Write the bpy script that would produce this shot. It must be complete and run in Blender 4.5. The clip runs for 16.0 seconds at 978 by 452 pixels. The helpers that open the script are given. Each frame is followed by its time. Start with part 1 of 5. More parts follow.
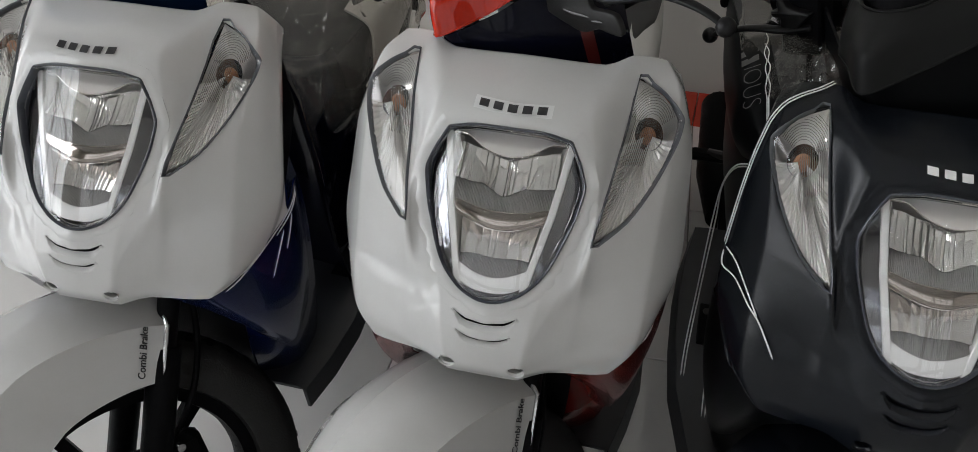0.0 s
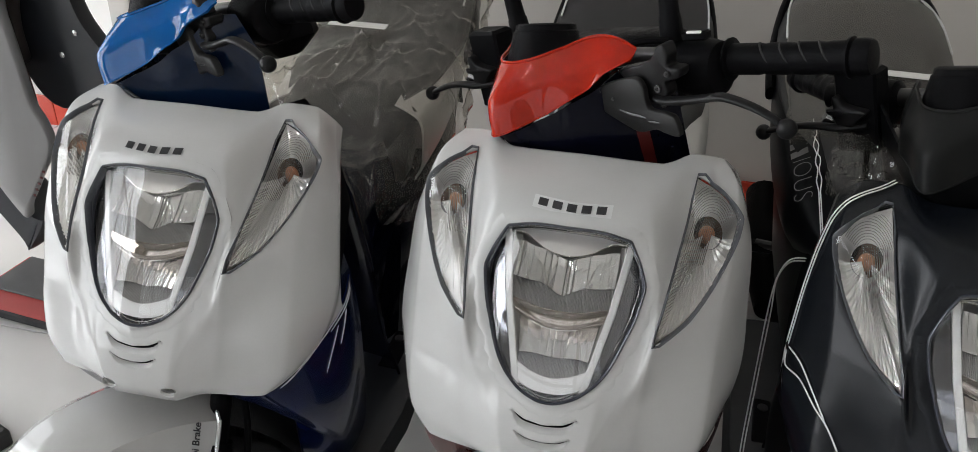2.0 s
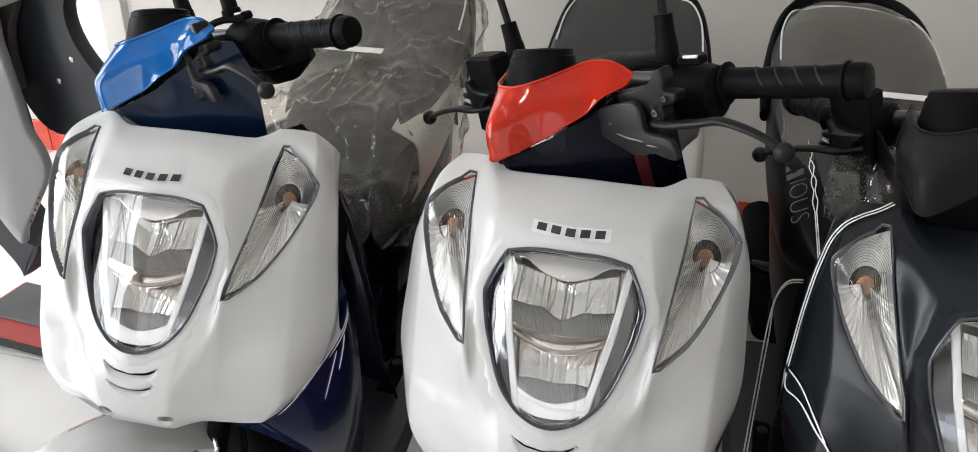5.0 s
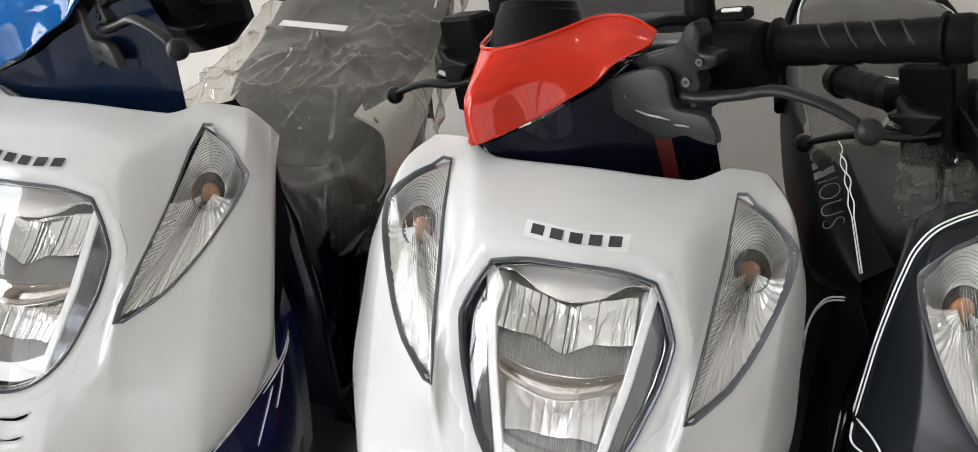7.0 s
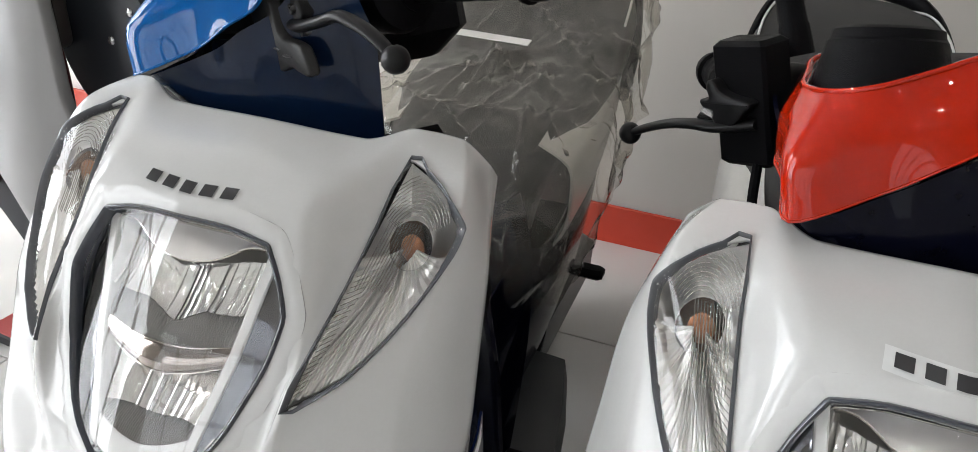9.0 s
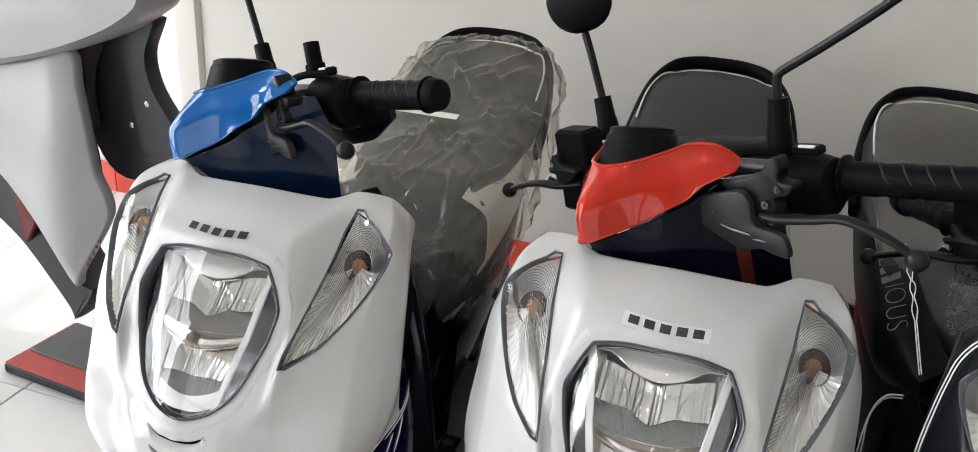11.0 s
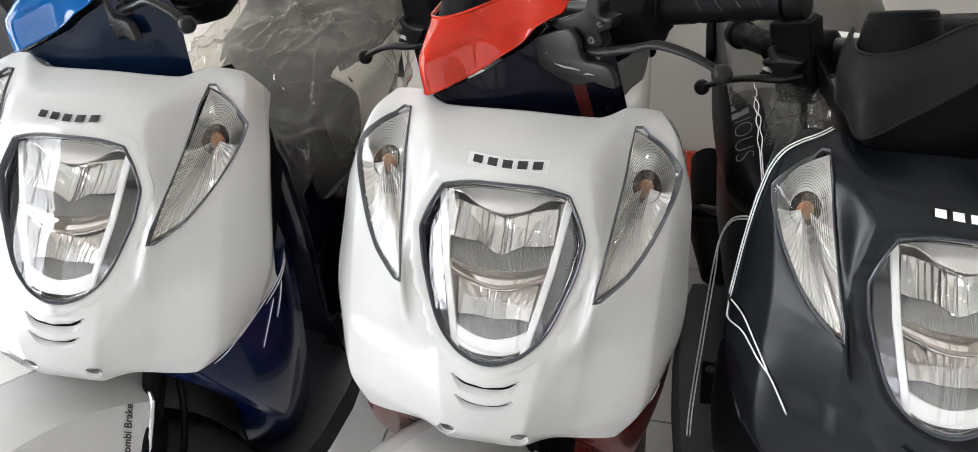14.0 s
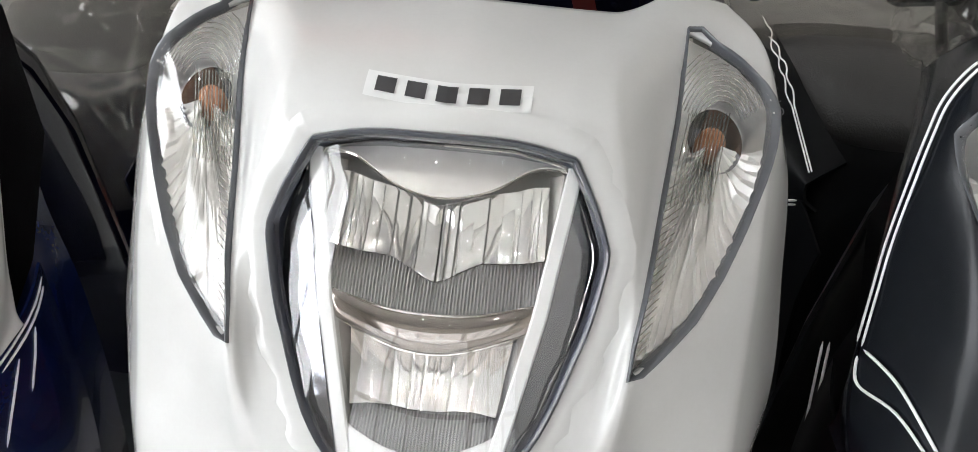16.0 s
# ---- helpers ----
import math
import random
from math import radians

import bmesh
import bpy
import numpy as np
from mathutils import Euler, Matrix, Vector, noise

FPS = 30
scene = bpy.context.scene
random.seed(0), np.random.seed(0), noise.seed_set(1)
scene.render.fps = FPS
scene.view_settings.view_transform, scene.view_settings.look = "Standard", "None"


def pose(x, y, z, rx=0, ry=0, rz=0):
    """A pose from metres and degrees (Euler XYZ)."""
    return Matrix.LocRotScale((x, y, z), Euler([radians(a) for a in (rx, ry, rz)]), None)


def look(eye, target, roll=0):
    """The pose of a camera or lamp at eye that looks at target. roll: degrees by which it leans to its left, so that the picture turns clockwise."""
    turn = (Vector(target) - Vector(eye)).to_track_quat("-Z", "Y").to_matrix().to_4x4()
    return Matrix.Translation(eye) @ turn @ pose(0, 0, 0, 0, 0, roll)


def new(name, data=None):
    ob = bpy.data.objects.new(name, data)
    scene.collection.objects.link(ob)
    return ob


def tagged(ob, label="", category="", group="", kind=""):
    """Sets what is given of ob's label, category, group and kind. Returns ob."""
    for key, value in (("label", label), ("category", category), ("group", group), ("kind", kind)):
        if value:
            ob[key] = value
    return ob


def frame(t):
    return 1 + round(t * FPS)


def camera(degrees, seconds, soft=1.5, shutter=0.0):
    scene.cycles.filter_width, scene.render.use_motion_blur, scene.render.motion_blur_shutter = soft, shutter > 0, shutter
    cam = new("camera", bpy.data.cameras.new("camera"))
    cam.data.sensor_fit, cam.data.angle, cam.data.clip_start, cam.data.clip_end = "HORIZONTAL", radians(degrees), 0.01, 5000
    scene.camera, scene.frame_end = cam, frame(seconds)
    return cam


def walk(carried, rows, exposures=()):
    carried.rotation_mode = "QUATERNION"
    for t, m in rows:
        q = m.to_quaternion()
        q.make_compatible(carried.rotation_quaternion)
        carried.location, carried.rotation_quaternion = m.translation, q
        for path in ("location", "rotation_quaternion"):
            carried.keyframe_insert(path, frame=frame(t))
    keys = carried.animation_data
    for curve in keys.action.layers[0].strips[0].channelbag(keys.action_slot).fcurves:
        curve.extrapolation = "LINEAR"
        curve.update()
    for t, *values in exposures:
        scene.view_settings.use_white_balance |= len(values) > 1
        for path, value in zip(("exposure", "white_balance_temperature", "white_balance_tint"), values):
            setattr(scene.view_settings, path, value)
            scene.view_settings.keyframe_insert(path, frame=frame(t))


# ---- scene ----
cam = camera(58.0, 16.0, soft=0.75)
PATH = [
    (0, (0.125, -0.877, 1.312), (-0.1671, 0.7282, 0.1552), 2.75),
    (0.5, (0.117, -0.879, 1.317), (-0.2220, 0.7628, 0.2263), 2.04),
    (1, (0.108, -0.880, 1.324), (-0.2579, 0.7827, 0.2747), 1.65),
    (1.5, (0.095, -0.877, 1.329), (-0.2837, 0.7950, 0.3000), 1.48),
    (2, (0.097, -0.873, 1.326), (-0.2961, 0.8119, 0.3225), 1.31),
    (2.5, (0.094, -0.875, 1.330), (-0.2983, 0.8192, 0.3425), 1.28),
    (3, (0.094, -0.867, 1.326), (-0.3098, 0.8305, 0.3485), 0.93),
    (3.5, (0.086, -0.869, 1.328), (-0.3043, 0.8341, 0.3547), 1.00),
    (4, (0.090, -0.872, 1.330), (-0.2995, 0.8337, 0.3616), 0.93),
    (6.5, (0.093, -0.870, 1.328), (-0.2785, 0.8442, 0.3664), 1.78),
    (7, (0.048, -0.679, 1.219), (-0.2910, 1.0472, 0.2677), 2.38),
    (7.5, (0.016, -0.529, 1.118), (-0.2542, 1.2334, 0.2116), 3.65),
    (8, (-0.027, -0.523, 1.129), (-0.3699, 1.2099, 0.1906), 4.69),
    (8.5, (-0.110, -0.520, 1.157), (-0.5840, 1.1380, 0.1437), 5.40),
    (9, (-0.121, -0.516, 1.157), (-0.6846, 1.1621, 0.2264), 4.27),
    (9.2, (-0.114, -0.509, 1.172), (-0.7115, 1.2022, 0.3271), 3.77),
    (11.3, (0.065, -0.861, 1.310), (-0.4369, 0.8885, 0.4814), 3.64),
    (11.5, (0.080, -0.877, 1.310), (-0.4133, 0.8578, 0.4463), 3.21),
    (12, (0.087, -0.870, 1.296), (-0.3730, 0.8451, 0.3754), 2.65),
    (12.5, (0.091, -0.868, 1.292), (-0.3431, 0.8331, 0.3341), 2.42),
    (13, (0.098, -0.866, 1.291), (-0.3020, 0.8259, 0.3021), 2.21),
    (13.5, (0.112, -0.864, 1.289), (-0.2492, 0.8206, 0.2738), 1.68),
    (14, (0.114, -0.860, 1.289), (-0.1728, 0.8311, 0.2599), 1.31),
    (14.3, (0.113, -0.853, 1.299), (-0.1529, 0.8209, 0.2375), 0.82),
    (14.5, (0.102, -0.861, 1.290), (-0.1387, 0.8274, 0.2462), 1.25),
    (15, (0.069, -0.726, 1.201), (-0.1274, 0.9736, 0.1648), 2.23),
    (15.5, (0.061, -0.589, 1.129), (-0.0917, 1.1037, 0.0742), 2.91),
    (16, (0.044, -0.475, 1.056), (-0.0450, 1.2345, 0.0220), 3.70),
]
EXPOSURES = [(0, -1.2), (0.5, -0.72), (1.0, -0.9), (1.5, -1.04), (2.0, -1.06), (2.4, -0.51), (3.0, -0.42), (4.0, -0.41), (6.5, -0.36), (7.0, -0.25), (7.5, -0.15), (8.0, -0.25), (8.5, -0.51), (9.2, -0.65), (11.3, -0.45), (12.5, -0.38), (13.5, -0.25), (14.5, -0.17), (15.5, -0.15), (16.0, -0.18)]
walk(cam, [(t, look(eye, target, roll)) for t, eye, target, roll in PATH], EXPOSURES)

# ---- world, daylight and exposure ----
world = bpy.data.worlds.new("world")
scene.world = world
world.use_nodes = True
_wn = world.node_tree.nodes
_sky = _wn.new("ShaderNodeTexSky")
_sky.sky_type = "NISHITA"
_sky.sun_disc = False
_sky.sun_elevation, _sky.sun_rotation = radians(42), radians(262)
world.node_tree.links.new(_sky.outputs[0], _wn["Background"].inputs[0])
_wn["Background"].inputs[1].default_value = 0.06


def lamp(name, kind, energy, m, color=(1, 1, 1), **values):
    data = bpy.data.lights.new(name, kind)
    data.energy, data.color = energy, color
    if kind == "AREA":
        data.shape, data.size, data.size_y = "RECTANGLE", values["size"], values["size_y"]
    if kind == "SUN":
        data.angle = values["angle"]
    ob = new(name, data)
    ob.matrix_world = m
    return ob


lamp("sun", "SUN", 2.0, look((-8, -1.2, 7.2), (0, 0, 0)), (1, 0.95, 0.88), angle=radians(0.5))
# daylight in the glazed opening of the left wall next to the back wall
lamp("window_daylight", "AREA", 115, look((-4.02, .35, 1.55), (0, .35, 1.55)), (0.945, 0.960, 1.0), size=1.6, size_y=2.6)


# ---- materials ----
def material(name, color, rough=0.5, metal=0.0, coat=0.0, vary=0.06, scale=30.0, bump=0.0, bump_scale=300.0, wear=0.0, specular=0.5, coat_ior=1.5):
    m = bpy.data.materials.new(name)
    m.use_nodes = True
    nt = m.node_tree
    b = nt.nodes["Principled BSDF"]
    b.inputs["Roughness"].default_value = rough
    b.inputs["Metallic"].default_value = metal
    b.inputs["Coat Weight"].default_value = coat
    b.inputs["Coat Roughness"].default_value = 0.012
    b.inputs["Specular IOR Level"].default_value = specular
    b.inputs["Coat IOR"].default_value = coat_ior
    geo = nt.nodes.new("ShaderNodeTexCoord")
    n1 = nt.nodes.new("ShaderNodeTexNoise")
    n1.inputs["Scale"].default_value, n1.inputs["Detail"].default_value = scale, 5.0
    n2 = nt.nodes.new("ShaderNodeTexNoise")
    n2.inputs["Scale"].default_value, n2.inputs["Detail"].default_value = scale * 0.13, 3.0
    for n in (n1, n2):
        nt.links.new(geo.outputs["Object"], n.inputs["Vector"])
    add = nt.nodes.new("ShaderNodeMath")
    add.operation = "ADD"
    nt.links.new(n1.outputs["Fac"], add.inputs[0])
    nt.links.new(n2.outputs["Fac"], add.inputs[1])
    ramp = nt.nodes.new("ShaderNodeMapRange")
    ramp.inputs["From Min"].default_value, ramp.inputs["From Max"].default_value = 0.7, 1.3
    ramp.inputs["To Min"].default_value, ramp.inputs["To Max"].default_value = 1 - vary, 1 + vary
    nt.links.new(add.outputs[0], ramp.inputs["Value"])
    mul = nt.nodes.new("ShaderNodeMix")
    mul.data_type, mul.blend_type = "RGBA", "MULTIPLY"
    mul.inputs["Factor"].default_value = 1.0
    mul.inputs["A"].default_value = (*color, 1)
    nt.links.new(ramp.outputs[0], mul.inputs["B"])
    nt.links.new(mul.outputs["Result"], b.inputs["Base Color"])
    if wear:
        rr = nt.nodes.new("ShaderNodeMapRange")
        rr.inputs["From Min"].default_value, rr.inputs["From Max"].default_value = 0.35, 0.65
        rr.inputs["To Min"].default_value, rr.inputs["To Max"].default_value = max(0.0, rough - wear), rough + wear
        nt.links.new(n1.outputs["Fac"], rr.inputs["Value"])
        nt.links.new(rr.outputs[0], b.inputs["Roughness"])
    if bump:
        n3 = nt.nodes.new("ShaderNodeTexNoise")
        n3.inputs["Scale"].default_value, n3.inputs["Detail"].default_value = bump_scale, 4.0
        nt.links.new(geo.outputs["Object"], n3.inputs["Vector"])
        bp = nt.nodes.new("ShaderNodeBump")
        bp.inputs["Strength"].default_value, bp.inputs["Distance"].default_value = bump, 0.002
        nt.links.new(n3.outputs["Fac"], bp.inputs["Height"])
        nt.links.new(bp.outputs[0], b.inputs["Normal"])
    return m


def clear(name, color=(1, 1, 1), gloss=0.02, ior=1.46, ribs=0.0, cloud=0.0):
    """A thin clear sheet: what lies behind shows through, with a glassy sheen."""
    m = bpy.data.materials.new(name)
    m.use_nodes = True
    nt = m.node_tree
    nt.nodes.remove(nt.nodes["Principled BSDF"])
    out = nt.nodes["Material Output"]
    see = nt.nodes.new("ShaderNodeBsdfTransparent")
    see.inputs[0].default_value = (*color, 1)
    shine = nt.nodes.new("ShaderNodeBsdfGlossy")
    shine.inputs["Roughness"].default_value = gloss
    # sheen that grows towards grazing angles, alike from both sides of the sheet
    face = nt.nodes.new("ShaderNodeLayerWeight")
    face.inputs["Blend"].default_value = 0.5
    steep = nt.nodes.new("ShaderNodeMath")
    steep.operation = "POWER"
    steep.inputs[1].default_value = 5.0
    nt.links.new(face.outputs["Facing"], steep.inputs[0])
    base_sheen = ((ior - 1) / (ior + 1)) ** 2
    fres = nt.nodes.new("ShaderNodeMath")
    fres.operation = "MULTIPLY_ADD"
    fres.inputs[1].default_value, fres.inputs[2].default_value = 1 - base_sheen, base_sheen
    nt.links.new(steep.outputs[0], fres.inputs[0])
    mix = nt.nodes.new("ShaderNodeMixShader")
    nt.links.new(fres.outputs[0], mix.inputs[0])
    body = see.outputs[0]
    if cloud:
        haze = nt.nodes.new("ShaderNodeBsdfDiffuse")
        haze.inputs["Color"].default_value = (0.66, 0.625, 0.55, 1)
        thru = nt.nodes.new("ShaderNodeBsdfTranslucent")
        thru.inputs["Color"].default_value = (0.66, 0.625, 0.55, 1)
        both = nt.nodes.new("ShaderNodeMixShader")
        nt.links.new(haze.outputs[0], both.inputs[1])
        nt.links.new(thru.outputs[0], both.inputs[2])
        tc = nt.nodes.new("ShaderNodeTexCoord")
        nz = nt.nodes.new("ShaderNodeTexNoise")
        nz.inputs["Scale"].default_value, nz.inputs["Detail"].default_value = 9.0, 6.0
        nt.links.new(tc.outputs["Object"], nz.inputs["Vector"])
        mr = nt.nodes.new("ShaderNodeMapRange")
        mr.inputs["From Min"].default_value, mr.inputs["From Max"].default_value = 0.3, 0.75
        mr.inputs["To Min"].default_value, mr.inputs["To Max"].default_value = cloud * 0.6, min(1.0, cloud * 1.4)
        nt.links.new(nz.outputs["Fac"], mr.inputs["Value"])
        film = nt.nodes.new("ShaderNodeMixShader")
        nt.links.new(mr.outputs[0], film.inputs[0])
        nt.links.new(see.outputs[0], film.inputs[1])
        nt.links.new(both.outputs[0], film.inputs[2])
        body = film.outputs[0]
    nt.links.new(body, mix.inputs[1])
    nt.links.new(shine.outputs[0], mix.inputs[2])
    nt.links.new(mix.outputs[0], out.inputs["Surface"])
    if ribs:
        tc = nt.nodes.new("ShaderNodeTexCoord")
        wv = nt.nodes.new("ShaderNodeTexWave")
        wv.inputs["Scale"].default_value, wv.inputs["Distortion"].default_value = ribs, 1.5
        nt.links.new(tc.outputs["Object"], wv.inputs["Vector"])
        bp = nt.nodes.new("ShaderNodeBump")
        bp.inputs["Strength"].default_value, bp.inputs["Distance"].default_value = 0.22, 0.001
        nt.links.new(wv.outputs["Fac"], bp.inputs["Height"])
        nt.links.new(bp.outputs[0], shine.inputs["Normal"])
    return m


def glowing(name, color, strength):
    m = material(name, color)
    b = m.node_tree.nodes["Principled BSDF"]
    b.inputs["Emission Color"].default_value = (*color, 1)
    b.inputs["Emission Strength"].default_value = strength
    return m


WHITE = material("pearl_white_paint", (0.535, 0.538, 0.527), 0.2, coat=0.8, specular=0.1, vary=0.015, scale=400, bump=0.002, bump_scale=60)
GREY_WHITE = material("white_side_paint", (0.50, 0.495, 0.47), 0.3, coat=0.4, vary=0.03, scale=200)
NAVY = material("dark_navy_gloss_plastic", (0.0026, 0.0031, 0.0090), 0.2, coat=0.2, specular=0.06, vary=0.1, scale=80)
BLUE = material("blue_gloss_paint", (0.0005, 0.086, 0.30), 0.3, coat=1.0, coat_ior=1.6, specular=0.0, vary=0.05, scale=500)
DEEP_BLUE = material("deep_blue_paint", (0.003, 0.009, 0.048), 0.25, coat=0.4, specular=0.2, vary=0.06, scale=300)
RED = material("orange_red_gloss_paint", (0.40, 0.0125, 0.0004), 0.3, coat=1.0, coat_ior=1.5, specular=0.0, vary=0.04, scale=500)
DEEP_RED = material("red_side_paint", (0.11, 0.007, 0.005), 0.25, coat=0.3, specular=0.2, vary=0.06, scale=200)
BLACK = material("black_moulded_plastic", (0.004, 0.004, 0.0047), 0.42, specular=0.05, vary=0.12, scale=60, bump=0.25, bump_scale=1500, wear=0.06)
FLOORBOARD = material("grey_floorboard_plastic", (0.022, 0.024, 0.028), 0.38, vary=0.1, scale=40, bump=0.2, bump_scale=700)
RUBBER = material("black_rubber", (0.0036, 0.0036, 0.0043), 0.45, specular=0.06, vary=0.12, scale=90, bump=0.2, bump_scale=700)
MATTE = material("matte_black_paint", (0.0036, 0.004, 0.0046), 0.36, coat=0.0, specular=0.07, vary=0.06, scale=250, bump=0.03, bump_scale=900)
# Same matte black, tinted bluer and shinier to carry the window's cool sheen.
MATTE_SHEEN = material("matte_black_cool_sheen", (0.0042, 0.0055, 0.0080), 0.26, coat=0.0, specular=0.28, vary=0.06, scale=250, bump=0.03, bump_scale=900)
MATTE_GREY = material("matte_grey_black_paint", (0.0075, 0.008, 0.008), 0.45, coat=0.0, specular=0.18, vary=0.06, scale=250, bump=0.04, bump_scale=900)
TYRE = material("tyre_rubber", (0.012, 0.012, 0.012), 0.7, vary=0.15, scale=40, bump=0.3, bump_scale=300)
SEAT = material("seat_vinyl", (0.009, 0.009, 0.010), 0.5, vary=0.12, scale=50, bump=0.35, bump_scale=450)
STEEL = material("brushed_steel", (0.55, 0.55, 0.55), 0.25, metal=1.0, vary=0.08, scale=120)
DARK_STEEL = material("dark_steel", (0.10, 0.10, 0.10), 0.32, metal=0.8, vary=0.1, scale=120)
NAVY_BLUE = material("navy_blue_gloss_plastic", (0.0022, 0.0085, 0.026), 0.2, coat=0.25, specular=0.08, vary=0.1, scale=80)
LEVER = material("satin_black_lever", (0.008, 0.008, 0.0085), 0.34, metal=0.0, specular=0.20, vary=0.1, scale=120)
CHROME = material("chrome_reflector", (0.66, 0.63, 0.60), 0.06, metal=1.0, vary=0.03, scale=60, bump=0.03, bump_scale=90)
# Chrome of the lamp's bridge, browned to hold the tone it mirrors.
BRIDGE = material("chrome_brown_reflection", (0.46, 0.41, 0.38), 0.06, metal=1.0, vary=0.03, scale=60, bump=0.02, bump_scale=90)
SATIN_CHROME = material("satin_reflector", (0.80, 0.79, 0.77), 0.20, metal=0.7, vary=0.05, scale=90)
FLUTE = material("fluted_reflector", (0.86, 0.845, 0.82), 0.09, metal=0.78, vary=0.05, scale=90)
WINK_FLUTE = material("winker_reflector", (0.86, 0.85, 0.835), 0.28, metal=0.85, vary=0.05, scale=90)
RIBBED = material("grey_ribbed_plastic", (0.27, 0.265, 0.26), 0.35, metal=0.2, vary=0.08, scale=80)
GUIDE = material("white_light_guide", (0.80, 0.80, 0.80), 0.2, coat=0.5, vary=0.03, scale=60)
WALL_GLASS = material("dark_lens_wall", (0.085, 0.095, 0.125), 0.10, metal=0.4, coat=1.0, vary=0.1, scale=60)
POCKET = material("smoked_mirror_pocket", (0.24, 0.245, 0.27), 0.07, metal=1.0, vary=0.08, scale=60, bump=0.05, bump_scale=70)
BEZEL = material("grey_bezel", (0.036, 0.040, 0.052), 0.16, coat=0.8, vary=0.1, scale=60)
WINKER_RIM = material("dark_grey_lens_frame", (0.085, 0.090, 0.100), 0.22, coat=0.5, vary=0.1, scale=60)
AMBER = material("amber_bulb", (0.33, 0.120, 0.038), 0.6, coat=0.0, vary=0.25, scale=160)
LENS = clear("clear_lens", (0.97, 0.975, 0.97), 0.006, 1.80)
WINKER_LENS = clear("clear_winker_lens", (0.96, 0.96, 0.955), 0.02, 1.72, cloud=0.04)
FILM = clear("cloudy_plastic_film", (0.90, 0.885, 0.85), 0.09, 1.6, cloud=0.11)
DULL_RED = material("dark_red_finish", (0.075, 0.006, 0.005), 0.3, vary=0.08, scale=100)
PLATE = material("satin_lamp_plate", (0.74, 0.71, 0.685), 0.20, metal=0.5, vary=0.04, scale=60)
GUARD = material("satin_grey_guard", (0.015, 0.0148, 0.0148), 0.42, metal=0.0, specular=0.30, vary=0.1, scale=120, bump=0.1, bump_scale=900)
THIN_FILM = clear("thin_clear_film", (0.90, 0.90, 0.89), 0.06, 1.7, cloud=0.07)
STRIPE = material("white_pinstripe", (0.78, 0.78, 0.77), 0.3, vary=0.03, scale=100)
SILVER = material("silver_print", (0.06, 0.06, 0.062), 0.35, metal=0.3, vary=0.1, scale=200)
INK = material("black_print", (0.02, 0.02, 0.022), 0.3, vary=0.05, scale=200)
STICKER = material("grey_sticker", (0.62, 0.63, 0.62), 0.3, vary=0.03, scale=100)
PAPER = material("paper_label", (0.72, 0.71, 0.68), 0.7, vary=0.04, scale=60)
WALL_PAINT = material("beige_wall_paint", (0.53, 0.507, 0.47), 0.7, vary=0.03, scale=3, bump=0.05, bump_scale=90)
WHITE_WALL = material("white_wall_paint", (0.86, 0.85, 0.82), 0.6, vary=0.02, scale=3, bump=0.05, bump_scale=90)
SKIRT = material("red_skirting_tile", (0.52, 0.055, 0.03), 0.22, vary=0.06, scale=12)
TILE = material("glazed_floor_tile", (0.68, 0.67, 0.65), 0.16, vary=0.03, scale=5, wear=0.05)
GROUT = material("grey_grout", (0.28, 0.27, 0.25), 0.85, vary=0.1, scale=60)
# Unseen ceiling, set dark grey to hold down bounced light and reflections.
CEILING = material("darkened_ceiling_paint", (0.30, 0.295, 0.29), 0.8, vary=0.02, scale=3)
FRAME_METAL = material("window_frame_paint", (0.30, 0.30, 0.30), 0.4, vary=0.05, scale=20)
DOWNLIGHT = glowing("downlight_glow", (1.0, 0.98, 0.95), 620.0)
LENS_RIB = clear("moulded_lens_rib", (0.80, 0.80, 0.79), 0.12, 1.6, cloud=0.28)
GLASS = clear("window_glass", (0.97, 0.98, 0.98), 0.0, 1.45)


# ---- mesh helpers ----
def finish(name, verts, faces, mat, parent=None, label="", smooth=True, sharp=35.0):
    me = bpy.data.meshes.new(name)
    me.from_pydata([tuple(v) for v in verts], [], faces)
    bm = bmesh.new()
    bm.from_mesh(me)
    bmesh.ops.recalc_face_normals(bm, faces=bm.faces)
    bm.to_mesh(me)
    bm.free()
    if smooth:
        me.polygons.foreach_set("use_smooth", [True] * len(me.polygons))
        me.set_sharp_from_angle(angle=radians(sharp))
    me.materials.append(mat)
    ob = new(name, me)
    if parent is not None:
        ob.parent = parent
    if label:
        ob["label"] = label
    return ob


